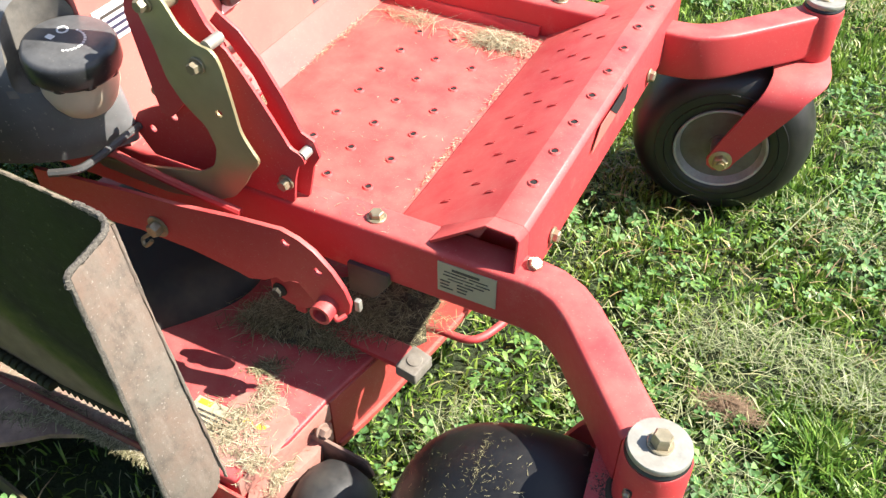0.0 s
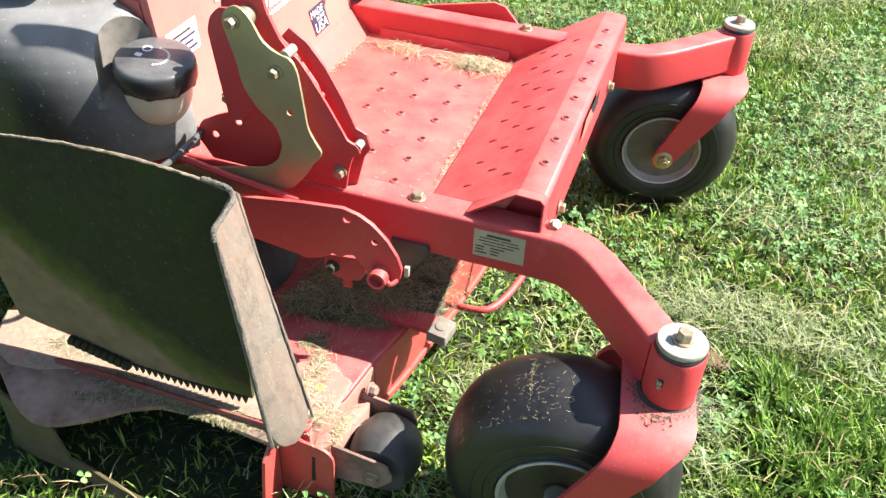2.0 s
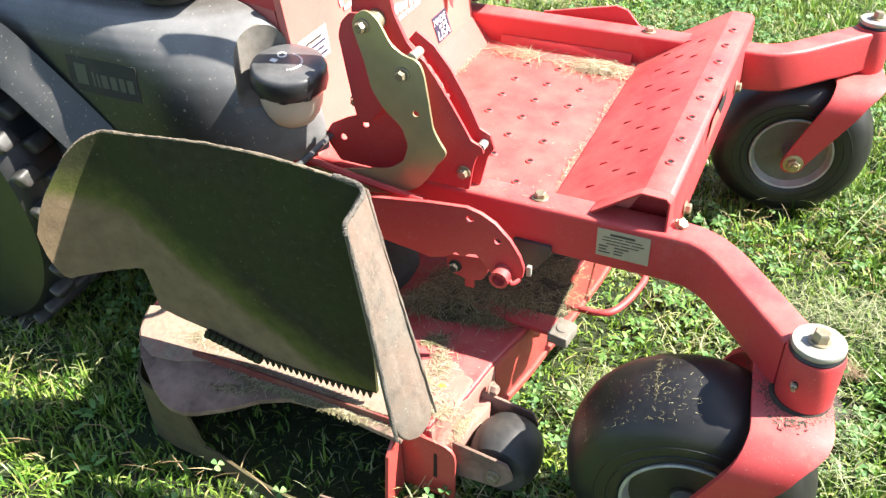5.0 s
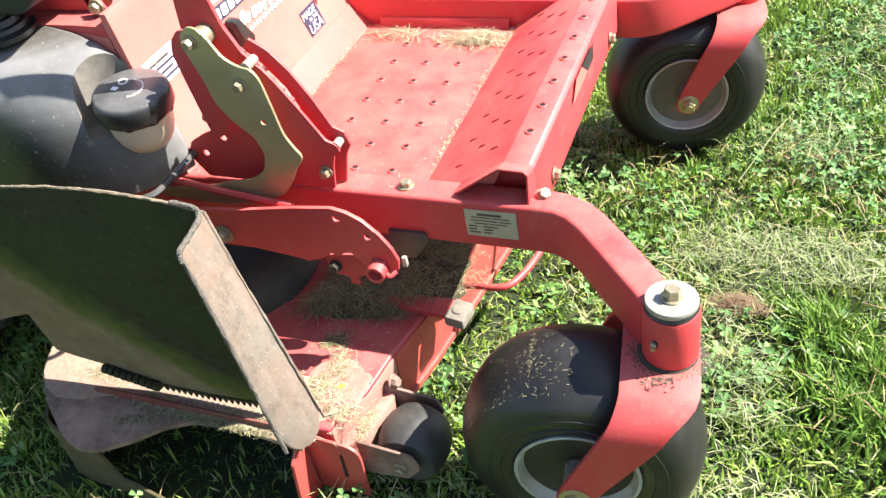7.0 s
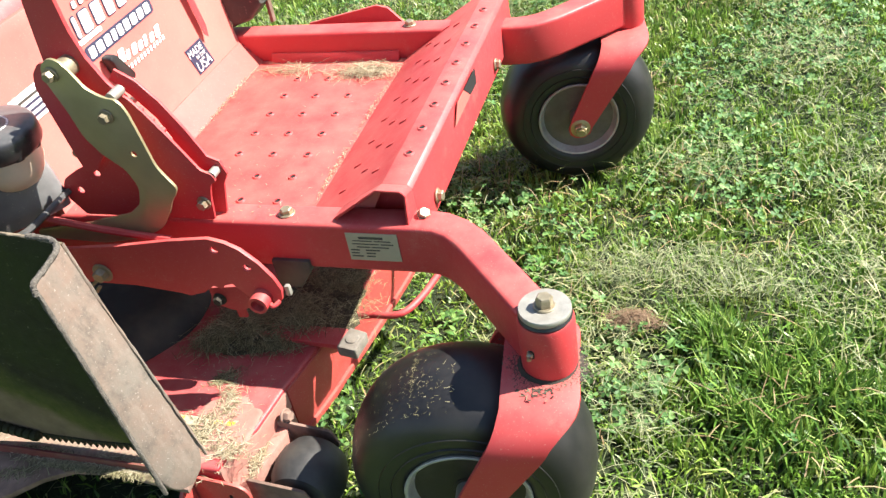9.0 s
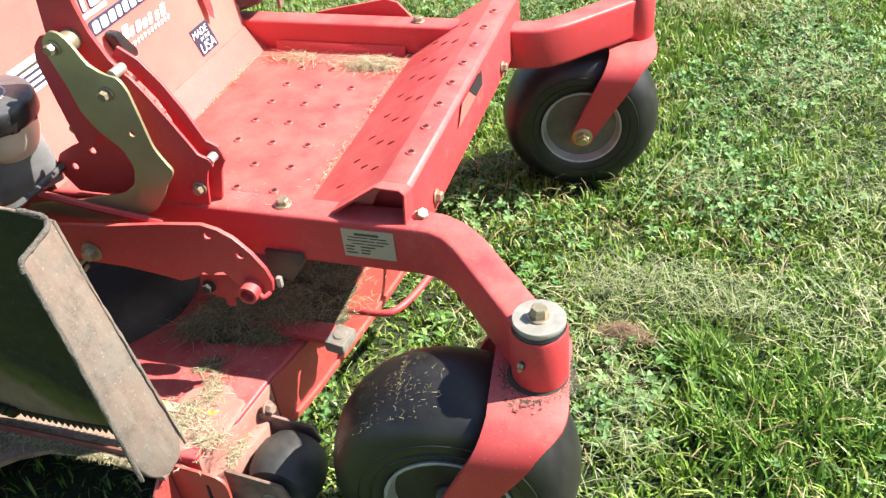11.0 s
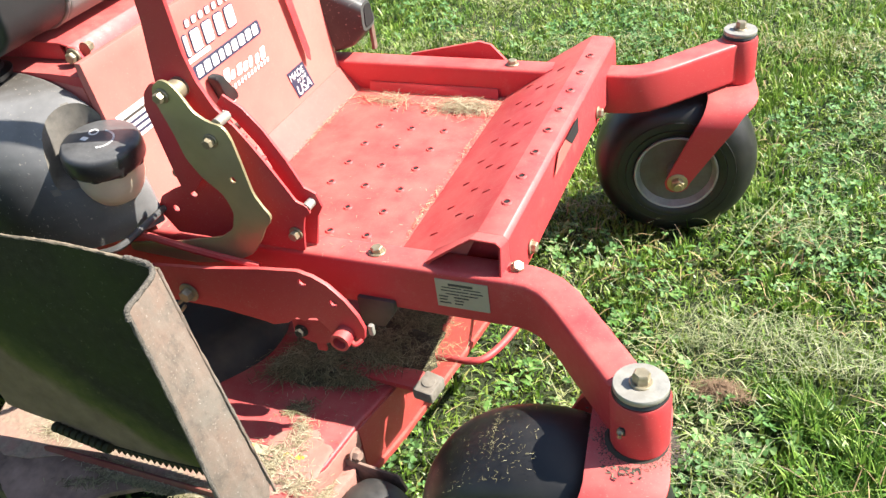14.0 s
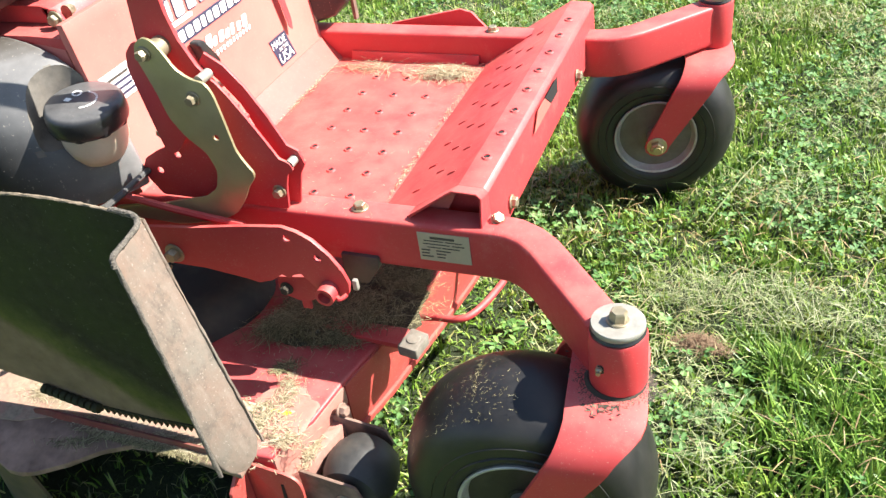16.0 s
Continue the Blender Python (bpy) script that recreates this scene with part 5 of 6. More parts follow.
# far side: tank end, bracket and lift arm seen over the beam
cover_rows = ((-0.735, 0.815, 0.875, 0.455, 0.515), (-0.765, 0.805, 0.890, 0.425, 0.535), (-0.81, 0.795, 0.905, 0.412, 0.556), (-0.87, 0.785, 0.93, 0.420, 0.585), (-0.91, 0.775, 0.95, 0.50, 0.61), (-0.98, 0.770, 0.97, 0.56, 0.635), (-1.3, 0.77, 0.98, 0.58, 0.655))
far_tank = part("side_cover", rings([[Vector((x, y, z)) for y, z in rounded([(y0, z0), (y1, z0), (y1 - 0.015, z1), (y0 + 0.005, z1)], 0.02, 4)] for x, y0, y1, z0, z1 in cover_rows]), BLACK_PLASTIC, mower, "black plastic tank pod on the other side")
# dark sheet on the closed end, painting the shade in the mouth
part("cover_mouth", prism(rounded([(0.826, 0.462), (0.866, 0.462), (0.860, 0.508), (0.832, 0.508)], 0.012), "x", -0.7355, -0.733, 0), HOLE_SHADE, far_tank)
part("cover_bolt", hexbolt((-0.815, 0.792, 0.425), (0.5, -1, 0.2), 0.009, 0.008, 0.015), ZINC, mower)
part("tan_bracket", box(-0.748, -0.740, 0.862, 0.876, 0.398, 0.490, 0.002), RUST, mower, "tan steel bracket")
decal("side_strap", [(0.680, 0.458), (0.690, 0.448), (0.697, 0.470), (0.686, 0.62), (0.664, 0.62)], RED, riser, 0.012, "dark red strap")
part("lift_arm", prism([(-0.66, 0.39), (-0.50, 0.424), (-0.475, 0.418), (-0.44, 0.38), (-0.45, 0.33), (-0.66, 0.33)], "y", 0.868, 0.875, 0.001), RED, mower, "red steel deck lift arm plate")

# ---- grass, clover and clippings ----
rng = np.random.default_rng(7)


def blades(name, base, length, width, lean, heading, rise, material, label, category, curl=0.5, foot=0.6):
    """Many narrow bent blades in one mesh. base: (n, 3) feet; lean: how far over each one bends, 0 upright to 1 flat."""
    n = len(base)
    d = np.stack([np.cos(heading), np.sin(heading), np.zeros(n)], 1)
    s = np.stack([-np.sin(heading), np.cos(heading), np.zeros(n)], 1)
    up = np.array([0, 0, 1.0])
    tilt = lean * 1.45
    mid = base + (d * np.sin(tilt * foot)[:, None] + up * np.cos(tilt * foot)[:, None]) * (length * 0.5)[:, None]
    t2 = np.minimum(tilt * (1 + curl), 1.9)
    tip = mid + (d * np.sin(t2)[:, None] + up * np.cos(t2)[:, None]) * (length * 0.5)[:, None]
    tip[:, 2] = np.maximum(tip[:, 2], base[:, 2] + rise)
    w = (s * width[:, None]) / 2
    v = np.empty((n, 5, 3))
    v[:, 0], v[:, 1], v[:, 2], v[:, 3], v[:, 4] = base - w * 0.8, base + w * 0.8, mid + w, mid - w, tip
    idx = np.arange(n)[:, None] * 5
    quads = (idx + [0, 1, 2, 3])
    tris = (idx + [3, 2, 4])
    me = bpy.data.meshes.new(name)
    me.vertices.add(n * 5)
    me.vertices.foreach_set("co", v.astype(np.float32).ravel())
    me.loops.add(n * 7)
    me.loops.foreach_set("vertex_index", np.concatenate([quads, tris], 1).astype(np.int32).ravel())
    me.polygons.add(n * 2)
    starts = np.stack([np.arange(n) * 7, np.arange(n) * 7 + 4], 1)
    me.polygons.foreach_set("loop_start", starts.astype(np.int32).ravel())
    me.polygons.foreach_set("use_smooth", np.ones(n * 2, dtype=bool))
    me.update()
    me.materials.append(material)
    return tagged(new(name, me), label, category, kind="stuff")


def field(x, y, scale, seed):
    """Smooth random hills between 0 and 1 over the lawn."""
    r = np.random.default_rng(seed)
    out = np.zeros_like(x)
    for k in range(7):
        a, f, p = r.uniform(0, 6.283), scale * r.uniform(0.6, 1.9), r.uniform(0, 6.283)
        out += np.sin((x * np.cos(a) + y * np.sin(a)) * f + p)
    return 1 / (1 + np.exp(-out * 0.9))


def lawn_spots(n, x0=-1.9, x1=2.6, y0=-0.9, y1=3.6):
    return rng.uniform(x0, x1, n), rng.uniform(y0, y1, n)


def feet(x, y, z):
    return np.stack([x, y, np.full_like(x, z)], 1)


def under(x, y):
    """The mouth of the discharge opening, where grass is thinned to keep it dark."""
    return (x > -1.04) & (x < -0.52) & (y > -0.215) & (y < 0.3) & (rng.uniform(0, 1, len(x)) < 0.82)


def lawn(tufts, each):
    """Short grass in small tufts, each leaning out from its middle."""
    tx, ty = lawn_spots(tufts)
    n = tufts * each
    x, y = np.repeat(tx, each), np.repeat(ty, each)
    size = np.repeat(0.6 + 0.8 * rng.uniform(0, 1, tufts) ** 1.5, each)
    a, r = rng.uniform(0, 6.283, n), np.abs(rng.normal(0, 0.017, n)) * size
    x, y = x + r * np.cos(a), y + r * np.sin(a)
    keep = ~under(x, y)
    x, y, a, r, size = x[keep], y[keep], a[keep], r[keep], size[keep]
    m = len(x)
    tall = (0.55 + 0.45 * field(x, y, 5, 11)) * size
    lean = np.clip(0.12 + r * 16 + rng.normal(0, 0.16, m), 0.02, 1)
    blades("lawn_grass", feet(x, y, SOIL_Z - 0.004), rng.uniform(0.028, 0.058, m) * tall, rng.uniform(0.0022, 0.0056, m), lean, a + rng.normal(0, 0.7, m), 0.010, GRASS, "short mown green lawn grass", "grass")


def short_grass(n):
    """A low fill between the tufts."""
    x, y = lawn_spots(n)
    keep = ~under(x, y)
    x, y = x[keep], y[keep]
    m = len(x)
    blades("low_grass", feet(x, y, SOIL_Z - 0.004), rng.uniform(0.020, 0.040, m), rng.uniform(0.0020, 0.0048, m), np.clip(rng.normal(0.55, 0.25, m), 0.02, 1), rng.uniform(0, 6.283, m), 0.008, GRASS, "low green grass between the tufts", "grass")


lawn(17000, 13)
short_grass(190000)


def outer_lawn(n):
    """Coarser grass on the rest of the lawn round the place."""
    x, y = rng.uniform(-8, 9, n), rng.uniform(-6, 11, n)
    keep = ~((x > -1.85) & (x < 2.55) & (y > -0.85) & (y < 3.55))
    x, y = x[keep], y[keep]
    m = len(x)
    blades("outer_lawn", feet(x, y, SOIL_Z - 0.012), rng.uniform(0.04, 0.085, m), rng.uniform(0.006, 0.014, m), np.clip(rng.normal(0.5, 0.25, m), 0.02, 1), rng.uniform(0, 6.283, m), 0.012, GRASS, "mown green lawn round the mower", "grass")


outer_lawn(130000)


def clover(n):
    """Three-lobed leaves on short stalks."""
    x, y = lawn_spots(n * 3)
    keep = rng.uniform(0, 1, len(x)) < np.clip(field(x, y, 8, 21) * 2.4 - 1.3, 0.02, 1) * ~under(x, y)
    x, y = x[keep][:n], y[keep][:n]
    verts, faces = [], []
    lobe = [(0.0, 0.0), (0.45, 0.38), (0.85, 0.46), (1.0, 0.0), (0.85, -0.46), (0.45, -0.38)]
    for px, py in zip(x, y):
        s, turn = rng.uniform(0.006, 0.0135), rng.uniform(0, 6.283)
        pz = SOIL_Z + rng.uniform(0.032, 0.06)
        tx, ty = rng.normal(0, 0.35, 2)
        for k in range(3):
            a = turn + k * 2.094
            b = len(verts)
            for u, v in lobe:
                ex, ey = (u * math.cos(a) - v * math.sin(a)) * s, (u * math.sin(a) + v * math.cos(a)) * s
                verts.append((px + ex, py + ey, pz + ex * tx + ey * ty + abs(v) * s * 0.35))
            faces.append((b, b + 1, b + 2, b + 3))
            faces.append((b, b + 3, b + 4, b + 5))
    me = bpy.data.meshes.new("clover")
    me.from_pydata(verts, [], faces)
    me.materials.append(CLOVER)
    tagged(new("clover_leaves", me), "small green clover leaves among the grass", "clover", kind="stuff")


clover(16000)


def cut_grass(n, name, seed, scale, bare, length, width, material, label):
    """Loose cut strands that lie in drifts on top of the lawn."""
    x, y = lawn_spots(n * 3)
    keep = rng.uniform(0, 1, len(x)) < np.clip(field(x, y, scale, seed) * (1 + bare) - bare, 0.03, 1) * ~under(x, y)
    x, y = x[keep][:n], y[keep][:n]
    m = len(x)
    b = feet(x, y, 0)
    b[:, 2] = SOIL_Z + rng.uniform(0.018, 0.060, m)
    blades(name, b, rng.gamma(2.6, length / 2.6, m) + 0.012, rng.uniform(*width, m), np.clip(rng.normal(0.95, 0.14, m), 0.5, 1.1), rng.uniform(0, 6.283, m), -0.014, material, label, "cut grass", 0.14, 0.88)


CUT = blade_mat("cut_grass_pale", [(0.0, (0.14, 0.17, 0.065)), (0.45, (0.27, 0.30, 0.14)), (0.8, (0.36, 0.38, 0.18)), (1.0, (0.50, 0.44, 0.24))], 0.5, 0.2)
HAY = blade_mat("grey_hay", [(0.0, (0.10, 0.14, 0.05)), (0.5, (0.21, 0.25, 0.11)), (1.0, (0.42, 0.43, 0.25))], 0.5, 0.15)
BROWN = blade_mat("brown_dead_grass", [(0.0, (0.10, 0.065, 0.03)), (0.6, (0.28, 0.19, 0.09)), (1.0, (0.46, 0.34, 0.18))], 0.65, 0.1)
cut_grass(64000, "cut_grass", 33, 10, 1.2, 0.018, (0.0010, 0.0024), CUT, "pale cut grass lying on the lawn")
cut_grass(20000, "hay_drift", 57, 7, 1.6, 0.028, (0.0007, 0.0016), HAY, "grey-green drift of cut hay on the lawn")
cut_grass(9000, "dead_grass", 71, 9, 1.6, 0.026, (0.0010, 0.0024), BROWN, "brown dead grass among the green")


def drift(x, y, n, spread, length=0.030):
    """A swath of loose hay thrown from the mower."""
    px, py = x + rng.normal(0, spread[0], n), y + rng.normal(0, spread[1], n)
    b = feet(px, py, 0)
    b[:, 2] = SOIL_Z + rng.uniform(0.030, 0.062, n)
    blades("hay_drift", b, rng.gamma(2.8, length / 2.8, n) + 0.014, rng.uniform(0.0006, 0.0014, n), np.clip(rng.normal(0.96, 0.12, n), 0.5, 1.1), rng.uniform(0, 6.283, n), -0.012, HAY, "swath of grey-green hay on the lawn", "cut grass", 0.14, 0.9)


for x, y, n, s in ((0.02, 0.54, 260, (0.06, 0.035)), (0.13, 0.56, 420, (0.09, 0.05)), (0.27, 0.52, 380, (0.09, 0.05)), (0.09, 0.215, 240, (0.03, 0.07)), (0.15, 0.92, 200, (0.06, 0.05)), (0.45, 0.62, 260, (0.09, 0.06)), (-0.30, 0.18, 160, (0.03, 0.05)), (0.55, 0.95, 240, (0.10, 0.06))):
    drift(x, y, n, s)


def broad_leaves(spots):
    """Low broad-leaved weeds: rosettes of long oval leaves with a fold along the middle."""
    verts, faces = [], []
    for px, py, count, size in spots:
        for k in range(count):
            a, ln, rise = rng.uniform(0, 6.283), size * rng.uniform(0.6, 1.1), rng.uniform(0.35, 1.0)
            ox, oy = px + rng.normal(0, size * 0.5), py + rng.normal(0, size * 0.5)
            wd = ln * rng.uniform(0.13, 0.22)
            b = len(verts)
            for j in range(5):
                u = j / 4
                w = wd * math.sin(math.pi * (0.12 + 0.86 * u))
                h = SOIL_Z + 0.022 + ln * rise * (0.85 * u - 0.75 * u * u)
                for side in (-1, 0, 1):
                    verts.append((ox + math.cos(a) * ln * u - math.sin(a) * w * side, oy + math.sin(a) * ln * u + math.cos(a) * w * side, h + (0.25 * w if side else 0)))
            for j in range(4):
                for q in (0, 1):
                    c = b + j * 3 + q
                    faces.append((c, c + 1, c + 4, c + 3))
    me = bpy.data.meshes.new("broad_leaves")
    me.from_pydata(verts, [], faces)
    me.polygons.foreach_set("use_smooth", np.ones(len(faces), dtype=bool))
    me.materials.append(WEED)
    tagged(new("broad_leaves", me), "broad green weed leaves in the lawn", "weeds", kind="stuff")


WEED = blade_mat("weed_leaves", [(0.0, (0.05, 0.13, 0.03)), (0.5, (0.11, 0.25, 0.05)), (1.0, (0.22, 0.37, 0.10))], 0.45, 0.18)
broad_leaves([(-0.28, 0.40, 22, 0.022), (-0.24, 0.50, 26, 0.024), (-0.19, 0.46, 18, 0.022), (-0.32, 0.30, 16, 0.022), (-0.15, 0.58, 20, 0.024), (-0.21, 0.80, 24, 0.024), (-0.06, 0.68, 16, 0.022), (0.20, 0.36, 7, 0.06), (0.26, 0.25, 5, 0.05), (-1.05, -0.30, 9, 0.026), (-0.95, -0.34, 9, 0.026), (-1.12, -0.20, 8, 0.026)] + [(rng.uniform(-0.4, 1.6), rng.uniform(-0.1, 2.4), int(rng.integers(2, 6)), rng.uniform(0.018, 0.034)) for k in range(110)])


TUFT_GREEN = blade_mat("deep_green_grass", [(0.0, (0.04, 0.095, 0.013)), (0.4, (0.10, 0.215, 0.028)), (0.75, (0.21, 0.35, 0.055)), (1.0, (0.33, 0.43, 0.11))], 0.42, 0.26)


def tuft(x, y, n, height, spread):
    """A taller clump the mower missed."""
    a, r = rng.uniform(0, 6.283, n), np.abs(rng.normal(0, spread, n))
    blades("grass_tuft", feet(x + r * np.cos(a), y + r * np.sin(a), SOIL_Z), rng.uniform(0.35, 0.8, n) * height, rng.uniform(0.0024, 0.0052, n), np.clip(rng.normal(0.40, 0.20, n), 0.02, 0.95), rng.uniform(0, 6.283, n), 0.02, TUFT_GREEN, "taller clump of green grass in the lawn", "grass")


for x, y, n, h, s in ((0.16, 0.43, 260, 0.085, 0.030), (0.20, 0.39, 380, 0.115, 0.035), (0.29, 0.31, 420, 0.11, 0.05), (0.36, 0.38, 420, 0.10, 0.06), (0.39, 0.29, 380, 0.105, 0.05), (0.26, 0.22, 300, 0.10, 0.05), (0.46, 0.42, 300, 0.09, 0.06), (0.24, 0.24, 300, 0.095, 0.045), (0.33, 0.18, 220, 0.085, 0.04), (0.46, 0.30, 260, 0.085, 0.06), (0.55, 0.15, 260, 0.085, 0.07), (0.70, 0.30, 260, 0.085, 0.07), (0.40, 0.02, 220, 0.075, 0.06), (0.62, 0.52, 300, 0.085, 0.06), (0.15, 0.70, 220, 0.075, 0.05), (0.05, 1.02, 200, 0.07, 0.05), (-0.15, 0.62, 240, 0.07, 0.05), (0.95, 0.85, 300, 0.08, 0.07), (0.8, 1.3, 260, 0.08, 0.07)):
    tuft(x, y, n, h, s)
blades("long_stalk", feet(np.array([0.030]), np.array([0.735]), 0.036), np.array([0.31]), np.array([0.0028]), np.array([0.99]), np.array([1.16]), 0.02, HAY, "long pale grass stalk lying on the lawn", "grass", 0.06, 0.93)


def pile(name, n, centre, spread, z, heap, length, material, label, turn=0.0, flat=0.95):
    """A heap of clippings: flat blades in an uneven oval."""
    a, r = rng.uniform(0, 6.283, n), np.abs(rng.normal(0, 0.36, n)) + rng.uniform(0, 0.45, n)
    u, v = r * np.cos(a) * spread[0], r * np.sin(a) * spread[1]
    lump = 0.55 + 0.45 * np.sin(a * 3 + 1) * np.cos(a * 5)
    u, v = u * (0.7 + 0.5 * lump), v * (0.7 + 0.5 * lump)
    x, y = centre[0] + u * math.cos(turn) - v * math.sin(turn), centre[1] + u * math.sin(turn) + v * math.cos(turn)
    b = feet(x, y, z)
    ln, h = rng.uniform(*length, n), rng.uniform(0, 6.283, n)
    b[:, 0] -= np.cos(h) * ln / 2
    b[:, 1] -= np.sin(h) * ln / 2
    b[:, 2] += rng.uniform(0.0005, 1, n) ** 1.5 * heap * np.exp(-(r / 0.8) ** 2) + 0.0012
    return blades(name, b, ln, rng.uniform(0.0005, 0.0012, n), np.clip(rng.normal(flat + 0.09, 0.05, n), 0.5, 1.12), h, 0.0008, material, label, "clippings", 0.03, 0.99)


def mound(cx, cy, rx, ry, z, high, seed, material, label, turn=0.0):
    """A lumpy low heap of matted clippings."""
    dice = random.Random(seed)
    bm = bmesh.new()
    n, m = 40, 14
    mid = bm.verts.new((cx, cy, z + high))
    last = None
    for j in range(1, m + 1):
        f = j / m
        row = []
        for k in range(n):
            a = 2 * math.pi * k / n
            r = f * (1 + 0.28 * noise.noise((math.cos(a) * 1.7 + seed, math.sin(a) * 1.7, 0.5)) + 0.10 * noise.noise((math.cos(a) * 6, math.sin(a) * 6, seed)))
            u, v = r * rx * math.cos(a), r * ry * math.sin(a)
            x, y = cx + u * math.cos(turn) - v * math.sin(turn), cy + u * math.sin(turn) + v * math.cos(turn)
            lump = 0.6 + 0.7 * noise.noise((x * 38, y * 38, seed)) + 0.35 * noise.noise((x * 120, y * 120, seed))
            h = high * (1 - f * f) * max(0.15, lump) + dice.uniform(0, 0.0015)
            row.append(bm.verts.new((x, y, z + (h if j < m else -0.001))))
        for k in range(n):
            if last is None:
                bm.faces.new((mid, row[k], row[(k + 1) % n]))
            else:
                bm.faces.new((last[k], row[k], row[(k + 1) % n], last[(k + 1) % n]))
        last = row
    return tagged(new("clippings_mat", mesh_of("clippings_mat", bm, material)), label, "clippings", kind="stuff")


DRY = "dry straw-coloured clippings on the red deck"
DAMP = "dark damp clippings heaped on the deck"
pile("grass_clippings", 558, (-0.535, -0.035), (0.055, 0.05), DZ, 0.005, (0.006, 0.028), STRAW, DRY)
pile("grass_clippings", 297, (-0.525, 0.030), (0.022, 0.055), DZ, 0.004, (0.006, 0.026), STRAW, DRY, 0.35)
pile("grass_clippings", 310, (-0.480, -0.065), (0.045, 0.028), DZ, 0.006, (0.005, 0.02), STRAW, DRY)
pile("grass_clippings", 260, (-0.555, 0.075), (0.03, 0.018), DZ, 0.004, (0.006, 0.03), MIXED, DAMP, 0.7)
mound(-0.512, -0.020, 0.060, 0.070, DZ, 0.0016, 12, PINK_DUST, "thin film of pale dust on the deck corner", 0.2)
mound(-0.560, 0.165, 0.085, 0.042, DZ, 0.034, 3, MATTED, DAMP, 0.25)
mound(-0.470, 0.245, 0.095, 0.085, DZ, 0.016, 5, MATTED, DAMP, 0.2)
mound(-0.455, 0.345, 0.050, 0.075, DZ, 0.012, 8, MATTED, DAMP)
pile("grass_clippings", 700, (-0.560, 0.165), (0.085, 0.036), DZ + 0.012, 0.030, (0.020, 0.065), MIXED, DAMP, 0.25, 0.90)
pile("grass_clippings", 500, (-0.465, 0.200), (0.070, 0.030), DZ + 0.010, 0.022, (0.012, 0.050), MIXED, DAMP, 0.1, 0.90)
pile("grass_clippings", 1612, (-0.600, 0.155), (0.055, 0.040), DZ, 0.030, (0.012, 0.045), MIXED, DAMP, 0.5)
pile("grass_clippings", 1364, (-0.520, 0.150), (0.075, 0.022), DZ, 0.020, (0.010, 0.040), MIXED, DAMP, 0.15)
pile("grass_clippings", 1860, (-0.585, 0.210), (0.055, 0.060), DZ, 0.034, (0.010, 0.040), MIXED, DAMP)
pile("grass_clippings", 3720, (-0.49, 0.235), (0.11, 0.065), DZ, 0.024, (0.008, 0.035), MIXED, DAMP, 0.2)
pile("grass_clippings", 3224, (-0.455, 0.32), (0.075, 0.075), DZ, 0.016, (0.006, 0.025), MIXED, DAMP)
pile("grass_clippings", 434, (-0.41, 0.335), (0.02, 0.05), DZ, 0.006, (0.005, 0.018), MIXED, DAMP)
pile("grass_clippings", 760, (-0.492, 0.738), (0.085, 0.042), PAN, 0.014, (0.010, 0.060), STRAW, "dry straw lying on the floor pan")
pile("grass_clippings", 150, (-0.665, 0.750), (0.090, 0.026), PAN, 0.006, (0.02, 0.09), STRAW, "dry straw lying on the floor pan")
pile("grass_clippings", 420, (-0.760, 0.395), (0.014, 0.035), PAN + 0.002, 0.010, (0.005, 0.02), STRAW, "dry straw in the corner of the pan")
pile("grass_clippings", 130, (-0.431, 0.60), (0.007, 0.17), PAN + 0.001, 0.003, (0.003, 0.012), STRAW, "dry straw in the corner of the pan")
pile("grass_clippings", 150, (-0.431, 0.38), (0.006, 0.13), PAN + 0.001, 0.003, (0.003, 0.012), STRAW, "dry straw in the corner of the pan")
pile("grass_clippings", 170, (-0.752, 0.62), (0.008, 0.14), PAN + 0.003, 0.004, (0.003, 0.015), STRAW, "dry straw in the corner of the pan")
pile("grass_clippings", 500, (-0.68, -0.121), (0.17, 0.006), 0.1395, 0.004, (0.005, 0.016), STRAW, "dry clippings along the chute hinge")
pile("grass_clippings", 700, (-0.92, -0.080), (0.09, 0.022), DZ + 0.003, 0.005, (0.006, 0.03), STRAW, "dry clippings on the deck corner")
pile("grass_clippings", 900, (-0.69, -0.126), (0.14, 0.007), 0.1385, 0.004, (0.006, 0.022), MIXED, "dark clippings on the deck side")
pile("grass_clippings", 900, (-0.935, -0.105), (0.055, 0.030), 0.1290, 0.006, (0.006, 0.028), STRAW, "dry clippings on the deck corner", 0.5)
pile("grass_clippings", 900, (-0.780, -0.104), (0.10, 0.008), 0.1365, 0.010, (0.006, 0.026), MIXED, "dark clippings behind the hinge rail")
pile("grass_clippings", 900, (-0.640, -0.104), (0.11, 0.008), 0.1370, 0.010, (0.006, 0.026), STRAW, "dry clippings behind the hinge rail")
pile("grass_clippings", 800, (-0.790, -0.136), (0.075, 0.016), 0.1310, 0.006, (0.006, 0.030), MIXED, "dark clippings on the deck side", 0.25)
pile("grass_clippings", 120, (-0.90, -0.165), (0.07, 0.030), 0.1255, 0.001, (0.003, 0.012), MIXED, "bits of grass on the deck side")
pile("grass_clippings", 260, (-0.455, -0.045), (0.012, 0.045), 0.098, 0.006, (0.005, 0.02), STRAW, "dry clippings on the deck ledge")


def scattered(n, x0, x1, y0, y1, z, length, material, label):
    x, y = rng.uniform(x0, x1, n), rng.uniform(y0, y1, n)
    blades("grass_bits", feet(x, y, z + 0.0008), rng.uniform(*length, n), rng.uniform(0.0004, 0.001, n), np.full(n, 1.06), rng.uniform(0, 6.283, n), 0.0004, material, label, "clippings", 0.01, 1.0)


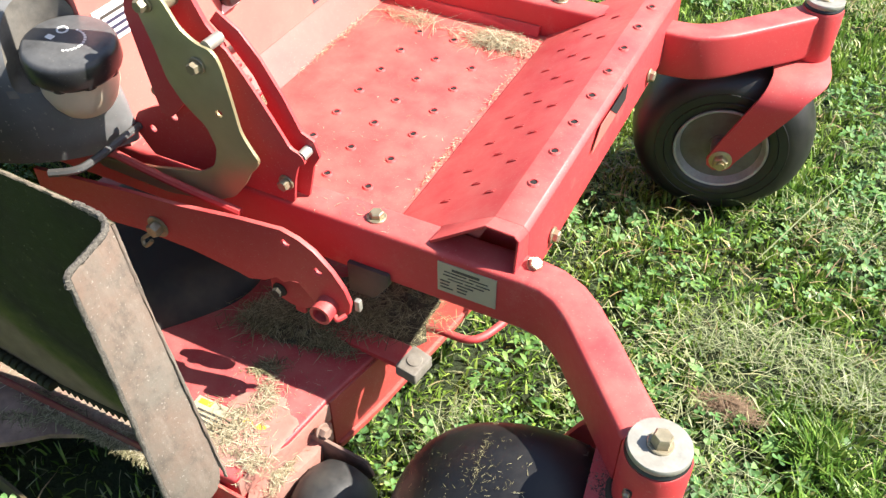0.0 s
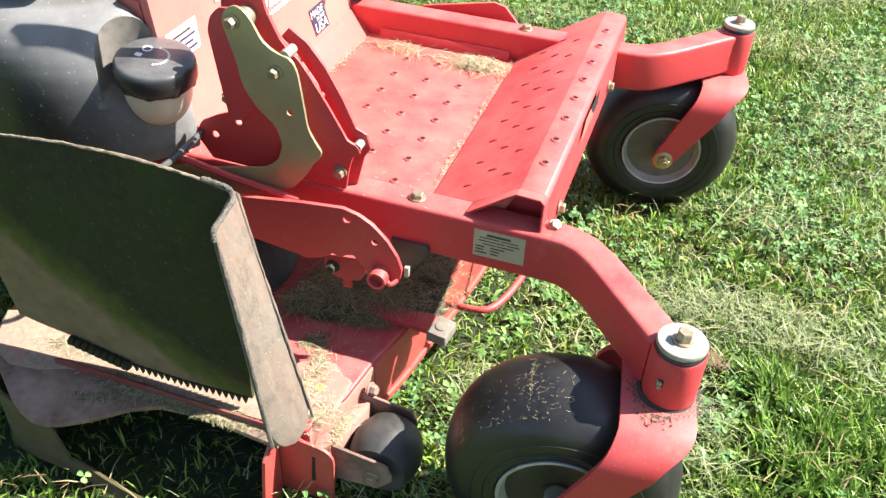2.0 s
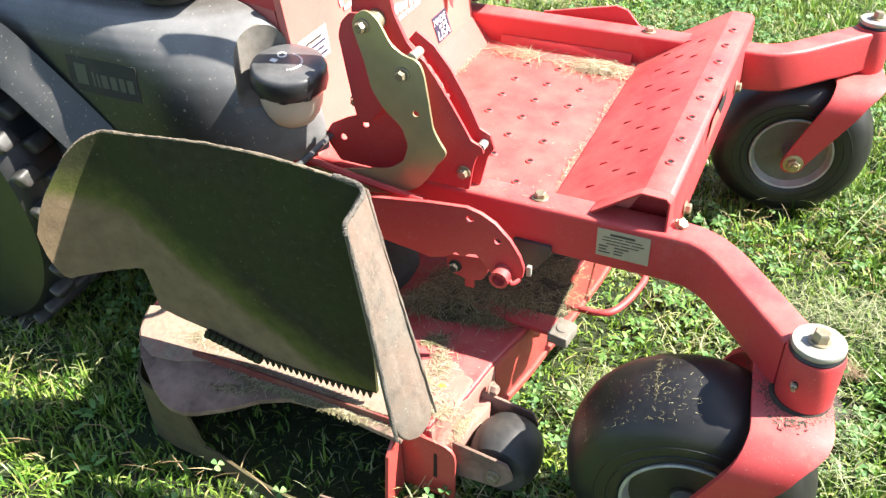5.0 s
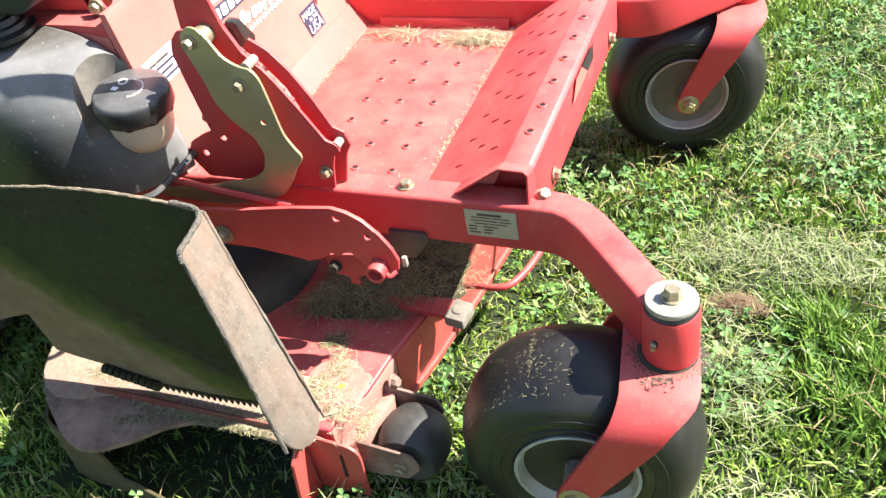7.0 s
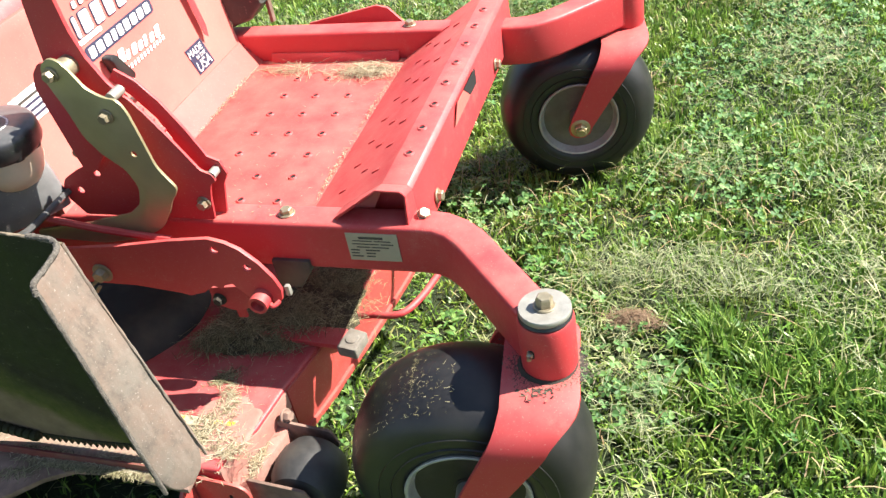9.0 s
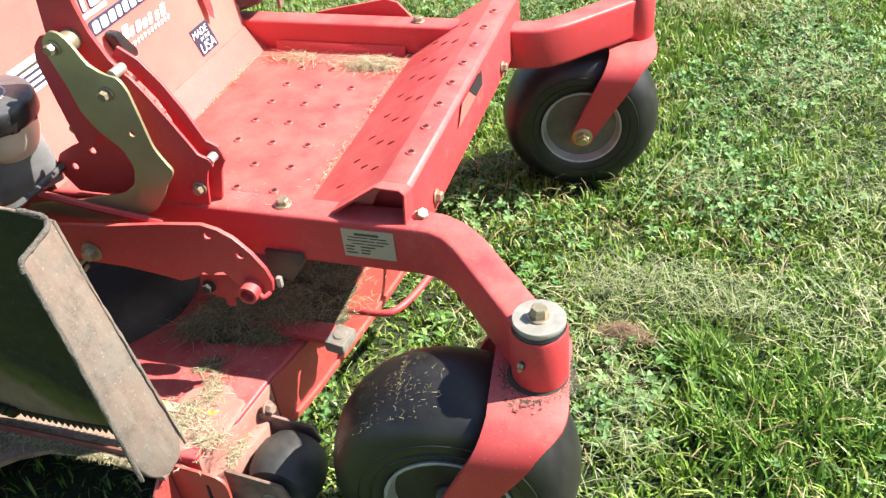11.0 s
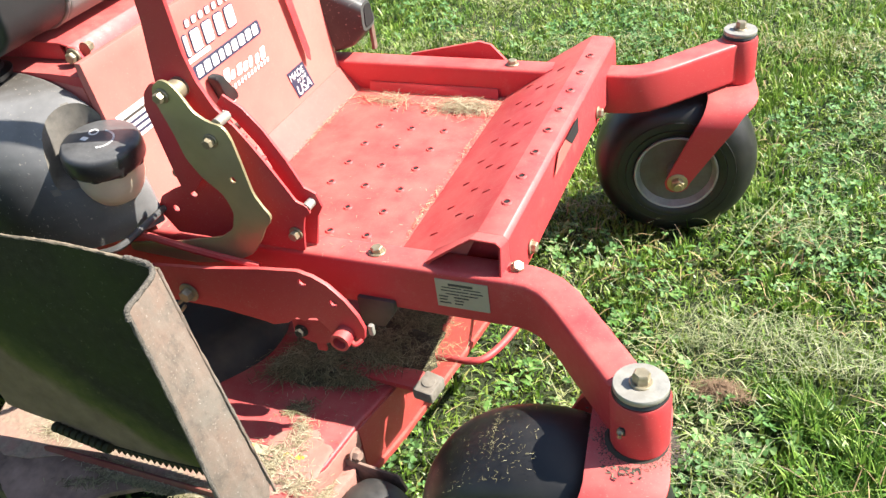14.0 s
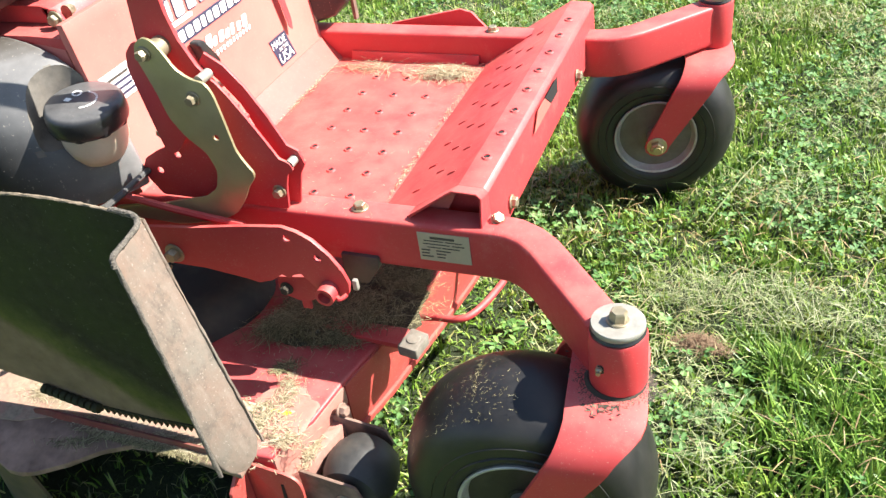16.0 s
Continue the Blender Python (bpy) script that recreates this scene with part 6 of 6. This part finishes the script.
scattered(160, -0.62, -0.45, -0.06, 0.14, DZ, (0.003, 0.012), STRAW, "bits of dry grass on the deck")
scattered(120, -0.74, -0.43, 0.22, 0.78, PAN, (0.003, 0.010), STRAW, "bits of dry grass on the floor pan")
def ring_of_dirt(n, x, y, z):
    a = rng.uniform(0, 6.283, n)
    r = 0.034 + np.abs(rng.normal(0, 0.010, n)) * (0.6 + 0.6 * np.sin(a * 2.0 + 2.2) ** 2)
    b = np.stack([x + r * np.cos(a), y + r * np.sin(a), np.full(n, z)], 1)
    blades("fork_dirt", b, rng.uniform(0.003, 0.009, n), rng.uniform(0.0010, 0.0028, n), np.full(n, 1.06), rng.uniform(0, 6.283, n), 0.0004, DIRT_BITS, "dark greasy grass bits round the pivot", "clippings", 0.01, 1.0)


DIRT_BITS = blade_mat("greasy_bits", [(0.0, (0.02, 0.017, 0.012)), (0.7, (0.06, 0.05, 0.035)), (1.0, (0.2, 0.17, 0.11))], 0.7)
ring_of_dirt(1500, -0.004, 0.0, NEAR_FOOT - 0.0002)
scattered(70, -0.80, -0.36, 0.160, 0.204, BEAM_Z1, (0.003, 0.012), STRAW, "bits of dry grass on the frame beam")


def on_tyre(n, y, x_lo, x_hi, hub, trail, yaw):
    """Bits of grass stuck to the crown of a caster tyre."""
    a = rng.uniform(x_lo, x_hi, n)
    a += 0.12 * np.sin(a * 9)
    yy = np.clip(rng.normal(-0.018, 0.032, n) + 0.014 * np.sin(a * 13), -0.066, 0.05)
    r = R_TYRE + 0.0008 - np.maximum(0, np.abs(yy) - 0.008) ** 2 * 3.2
    b = np.stack([-trail + r * np.sin(a), y + yy, hub + r * np.cos(a)], 1)
    h = rng.uniform(0, 6.283, n)
    ln = rng.uniform(0.002, 0.009, n)
    d = np.stack([np.cos(h) * np.cos(a), np.sin(h), -np.cos(h) * np.sin(a)], 1)
    tip = b + d * ln[:, None] + np.stack([np.sin(a), 0 * a, np.cos(a)], 1) * 0.001
    s = np.stack([-np.sin(h) * np.cos(a), np.cos(h), np.sin(h) * np.sin(a)], 1) * 0.00036
    v = np.stack([b - s, b + s, tip], 1).reshape(-1, 3)
    v = np.stack([v[:, 0] * math.cos(yaw) - (v[:, 1] - y) * math.sin(yaw), y + v[:, 0] * math.sin(yaw) + (v[:, 1] - y) * math.cos(yaw), v[:, 2]], 1)
    me = bpy.data.meshes.new("grass_bits")
    me.from_pydata(v.tolist(), [], [(3 * k, 3 * k + 1, 3 * k + 2) for k in range(n)])
    me.materials.append(MIXED)
    tagged(new("grass_bits", me), "bits of dry grass stuck to the caster tyre", "clippings", kind="stuff")


on_tyre(420, 0.0, -1.25, 0.0, NEAR_HUB, 0.118, NEAR_YAW)
on_tyre(60, FAR_PIVOT - 0.008, -1.0, 0.6, FAR_HUB, 0.114, FAR_YAW)
# a reddish-brown clump of old thatch and one long pale stalk on the lawn
pile("thatch_clump", 800, (0.062, 0.405), (0.050, 0.026), 0.012, 0.022, (0.015, 0.04), THATCH, "reddish-brown clump of dead thatch on the lawn")


def outer_lawn(n):
    """Coarser grass on the lawn further out."""
    x, y = rng.uniform(-5.5, 6.2, n), rng.uniform(-4.5, 7.2, n)
    keep = (x < -1.85) | (x > 2.55) | (y < -0.85) | (y > 3.55)
    x, y = x[keep], y[keep]
    m = len(x)
    blades("outer_grass", feet(x, y, SOIL_Z - 0.004), rng.uniform(0.035, 0.075, m), rng.uniform(0.008, 0.016, m), np.clip(rng.normal(0.6, 0.25, m), 0.05, 1), rng.uniform(0, 6.283, m), 0.01, GRASS, "mown green grass of the lawn further out", "grass")


outer_lawn(110000)
